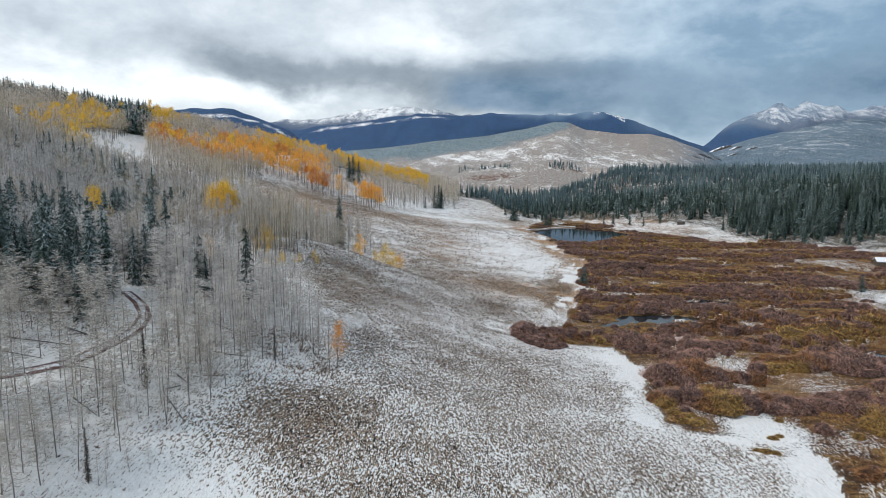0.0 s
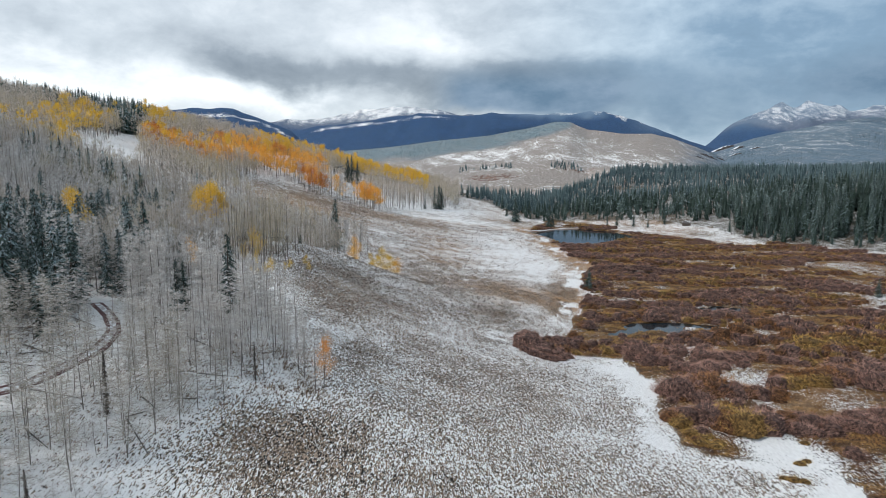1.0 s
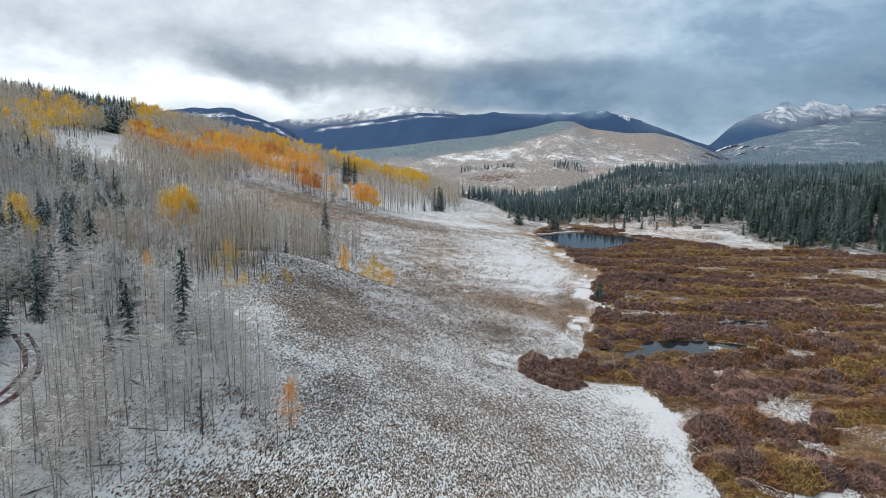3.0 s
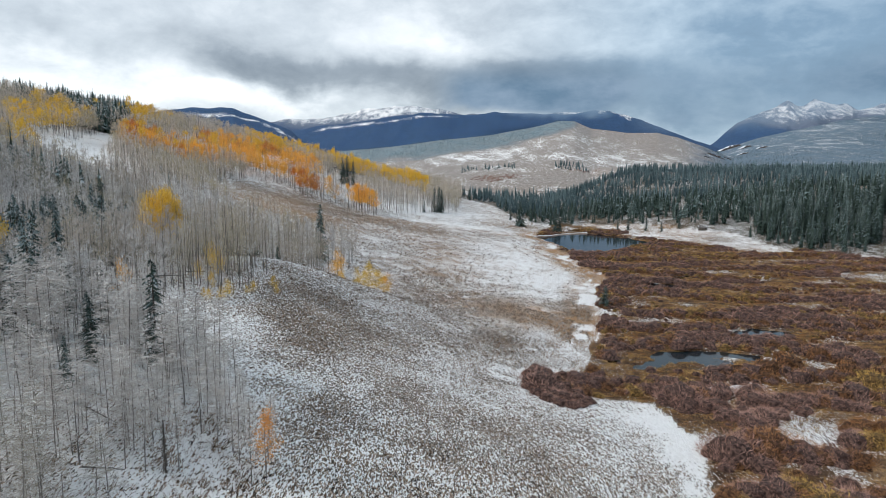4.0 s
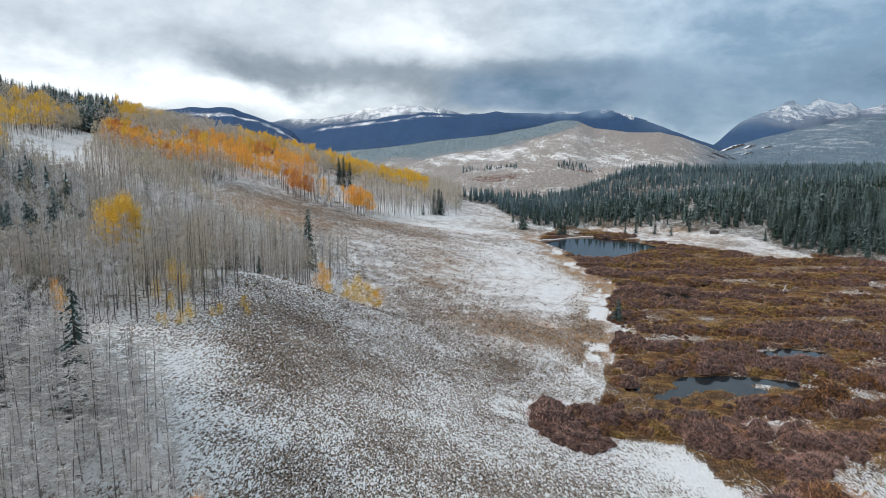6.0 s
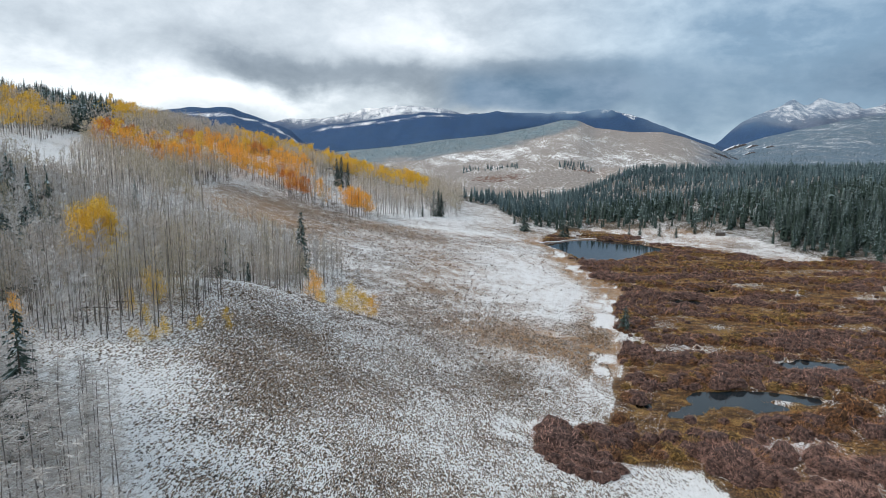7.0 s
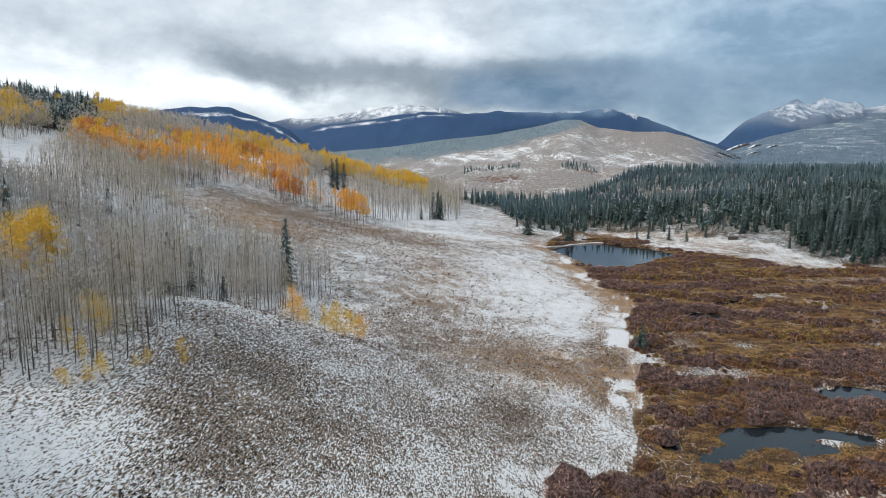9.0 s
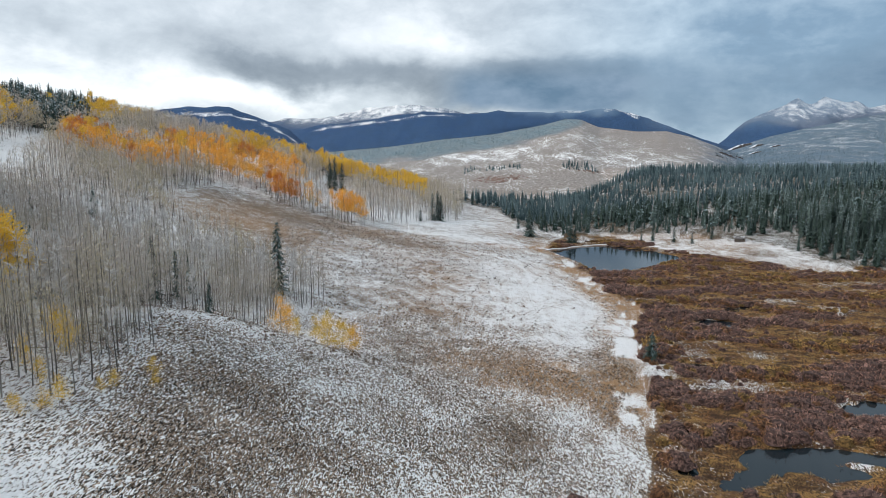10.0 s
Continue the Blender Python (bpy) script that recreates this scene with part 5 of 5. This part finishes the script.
for log in ((-39.1, 83.6, 0.88, 2.8, 0.13), (-37.2, 79.8, -0.79, 7.5, 0.11), (-35, 89, 0.5, 3.2, 0.1), (-60, 88, 0.1, 10, 0.13), (-56, 92, -0.25, 8, 0.12), (-64, 97, 0.3, 9, 0.12), (-50, 84, 0.05, 7, 0.11), (-47, 76, -0.5, 5, 0.1),
            (-58, 103, -0.35, 8, 0.12), (-68, 104, -0.15, 9, 0.13), (-62, 84, 0.0, 9, 0.12), (-52, 176, -0.12, 7, 0.12), (-56, 172, 0.15, 6, 0.1), (-60, 168, 0.1, 6, 0.11), (-34, 96, 0.3, 4, 0.1)):
    fallen_log(*log)
for _ in range(9):
    lx, ly = RNG.uniform(-78, -36), RNG.uniform(74, 118)
    if wooded(np.array([lx]), np.array([ly]))[0] and beside(np.array([lx]), np.array([ly]), ROAD)[0] > 4:
        fallen_log(lx, ly, RNG.normal() * 0.5, RNG.uniform(3, 7), RNG.uniform(0.07, 0.11))


def make_track(name, line, width, mats, label):
    """A strip of bare earth laid over the ground, with uneven edges."""
    a = np.array(line, dtype=float)
    k = np.linspace(0, len(a) - 1, 70)
    px, py = (np.interp(k, np.arange(len(a)), a[:, i]) for i in (0, 1))
    for _ in range(6):
        px[1:-1], py[1:-1] = (px[:-2] + px[1:-1] * 2 + px[2:]) / 4, (py[:-2] + py[1:-1] * 2 + py[2:]) / 4
    d = np.column_stack([np.gradient(px), np.gradient(py)])
    d /= np.linalg.norm(d, axis=1, keepdims=True)
    n = 7
    v = []
    for j, s in enumerate(np.linspace(-0.5, 0.5, n)):
        w = width * s * (1 + 0.35 * (speckle(px, py, 1.5, j) - 0.5))
        x, y = px - d[:, 1] * w, py + d[:, 0] * w
        v.append(np.column_stack([x, y, land(x, y) + 0.10 - 0.16 * (abs(s) > 0.45) - 0.05 * (0.2 < abs(s) < 0.4)]))
    v = np.stack(v, 1).reshape(-1, 3)
    i, j = np.meshgrid(np.arange(69), np.arange(n - 1), indexing="ij")
    p = (i * n + j).ravel()
    f = np.concatenate([np.column_stack([p, p + 1, p + n + 1]), np.column_stack([p, p + n + 1, p + n])])
    tagged(new(name, mesh_of(name, v, f, mats, np.tile(np.where((j.ravel() > 1) & (j.ravel() < 4), len(mats) - 1, 0), 2), smooth=True)), label, "road", kind="structure")


def make_dam(line, label):
    """A low bank of sticks and mud along the water's edge, snow on its crown."""
    a = np.array(line, dtype=float)
    k = np.linspace(0, len(a) - 1, 60)
    px, py = (np.interp(k, np.arange(len(a)), a[:, i]) for i in (0, 1))
    for _ in range(8):
        px[1:-1], py[1:-1] = (px[:-2] + px[1:-1] * 2 + px[2:]) / 4, (py[:-2] + py[1:-1] * 2 + py[2:]) / 4
    d = np.column_stack([np.gradient(px), np.gradient(py)])
    d /= np.linalg.norm(d, axis=1, keepdims=True)
    v = []
    for off, up in ((-1.0, -0.7), (-0.5, 0.22), (0.0, 0.38), (0.5, 0.22), (1.0, -0.7)):
        off = off * (1 + 0.7 * (speckle(px, py, 2.5, 4) - 0.5)) + 1.2 * (speckle(px, py, 6.0, 9) - 0.5)
        v.append(np.column_stack([px - d[:, 1] * off, py + d[:, 0] * off, np.maximum(land(px, py), -0.3) + up * (0.8 + 0.4 * speckle(px, py, 2.0, 6))]))
    v = np.stack(v, 1).reshape(-1, 3)
    i, j = np.meshgrid(np.arange(59), np.arange(4), indexing="ij")
    p = (i * 5 + j).ravel()
    f = np.concatenate([np.column_stack([p, p + 1, p + 6]), np.column_stack([p, p + 6, p + 5])])[:, ::-1]
    slots = np.tile(((j.ravel() == 1) | (j.ravel() == 2)).astype(int), 2)
    tagged(new("beaver_dam", mesh_of("beaver_dam", v, f, [MUD_DRY, ROOF_SNOW], slots, smooth=True)), label, "dam")


make_dam([(47.5, 430.5), (53, 436), (59, 440.5), (65, 445.5), (72, 450.5), (80, 453.5), (88, 456)], "low snow-topped beaver dam along the lake shore")


def rock_ledge(px, py, wide, high):
    """A broken band of rock that stands out of the slope, with snow on its top."""
    n = 12
    x = px + np.linspace(-0.5, 0.5, n) * wide
    rise = high * RNG.uniform(0.45, 1.0, n) * np.sin(np.linspace(0.25, math.pi - 0.25, n))
    front = py + RNG.normal(size=n) * high * 0.3
    rows = []
    for back, up in ((0.0, -1.5), (0.12, 0.9), (0.5, 1.0), (3.5, 0.6), (4.0, -2.0)):
        y = front + back * high
        z = land(x, front) + rise * up if up > 0 else land(x, y) + up
        rows.append(np.column_stack([x + RNG.normal(size=n) * 0.3, y, z]))
    v = np.stack(rows, 1).reshape(-1, 3)
    i, j = np.meshgrid(np.arange(n - 1), np.arange(4), indexing="ij")
    p = (i * 5 + j).ravel()
    f = np.concatenate([np.column_stack([p, p + 5, p + 6]), np.column_stack([p, p + 6, p + 1])])
    tagged(new("rock_ledge", mesh_of("rock_ledge", v, f, [LEDGE, ROOF_SNOW], np.tile((j.ravel() >= 2).astype(int), 2))), "dark brown rock ledge with snow on top", "rock", "rock ledges on the far slope")


for ledge in ((925, 2240, 66, 11), (916, 2100, 34, 8), (663, 1703, 48, 7), (905, 1967, 26, 6), (720, 1770, 24, 5), (600, 1600, 22, 4), (820, 1900, 30, 5)):
    rock_ledge(*ledge)
make_track("road", ROAD, 2.6, [MUD, LANE_SNOW], "reddish muddy track with snowy verges in the wood")
make_track("road_to_shed", [(150, 330), (170, 321), (185, 315), (195, 306), (197, 296), (190, 280), (182, 262)], 4.0, [MUD_DRY], "pale dirt road past the willows")


# ---------------------------------------------------------------- shed and cabin
def box_bits(x0, x1, y0, y1, z0, z1):
    v = np.array([(x, y, z) for z in (z0, z1) for y in (y0, y1) for x in (x0, x1)], dtype=float)
    q = [(0, 2, 3, 1), (4, 5, 7, 6), (0, 1, 5, 4), (2, 6, 7, 3), (0, 4, 6, 2), (1, 3, 7, 5)]
    return v, np.array([t for a, b, c, d in q for t in ((a, b, c), (a, c, d))]), 0


def small_house(name, px, py, turn, wide, deep, wall, roof, wall_mat, roof_mat, label, category):
    base = new(name)
    part("wall", join(box_bits(-wide / 2, wide / 2, -deep / 2, deep / 2, -0.6, wall), (np.array([(-wide / 2, -deep / 2, wall), (-wide / 2, deep / 2, wall), (-wide / 2, 0, wall + roof), (wide / 2, -deep / 2, wall), (wide / 2, deep / 2, wall), (wide / 2, 0, wall + roof)]), np.array([(0, 2, 1), (3, 4, 5)]), 0)), [wall_mat], base)
    for side in (-1, 1):
        e, o = deep / 2 + 0.4, wide / 2 + 0.35
        drop = roof * 0.4 / (deep / 2)
        v = np.array([(x, side * y, z + h) for h in (0.02, 0.16) for x, y, z in ((-o, 0, wall + roof), (o, 0, wall + roof), (o, e, wall - drop), (-o, e, wall - drop))])
        q = [(4, 5, 6, 7), (0, 3, 2, 1), (0, 1, 5, 4), (1, 2, 6, 5), (2, 3, 7, 6), (3, 0, 4, 7)]
        part("roof", (v, np.array([t for a, b, c, d in q for t in ((a, b, c), (a, c, d))]), 0), [roof_mat], base, "snow-covered roof slope")
    part("door", box_bits(-0.5, 0.5, -deep / 2 - 0.04, -deep / 2 + 0.02, -0.1, 1.95), [DEADWOOD], base)
    part("window", box_bits(wide * 0.22, wide * 0.22 + 0.9, -deep / 2 - 0.03, -deep / 2 + 0.02, 1.0, 1.8), [WATER], base)
    base.matrix_basis = pose(px, py, float(land(px, py)), 0, 0, turn)
    return tagged(base, label, category)


small_house("shed", 200.5, 292, -14, 9, 5.5, 2.4, 1.5, PLANK, ROOF_SNOW, "wooden shed with a snow-covered roof beside the road", "shed")
small_house("cabin", 162, 452, -20, 5.5, 4, 1.9, 1.2, PLANK, ROOF_DARK, "small dark wooden cabin before the spruce forest", "cabin")
print("objects", len(scene.objects))
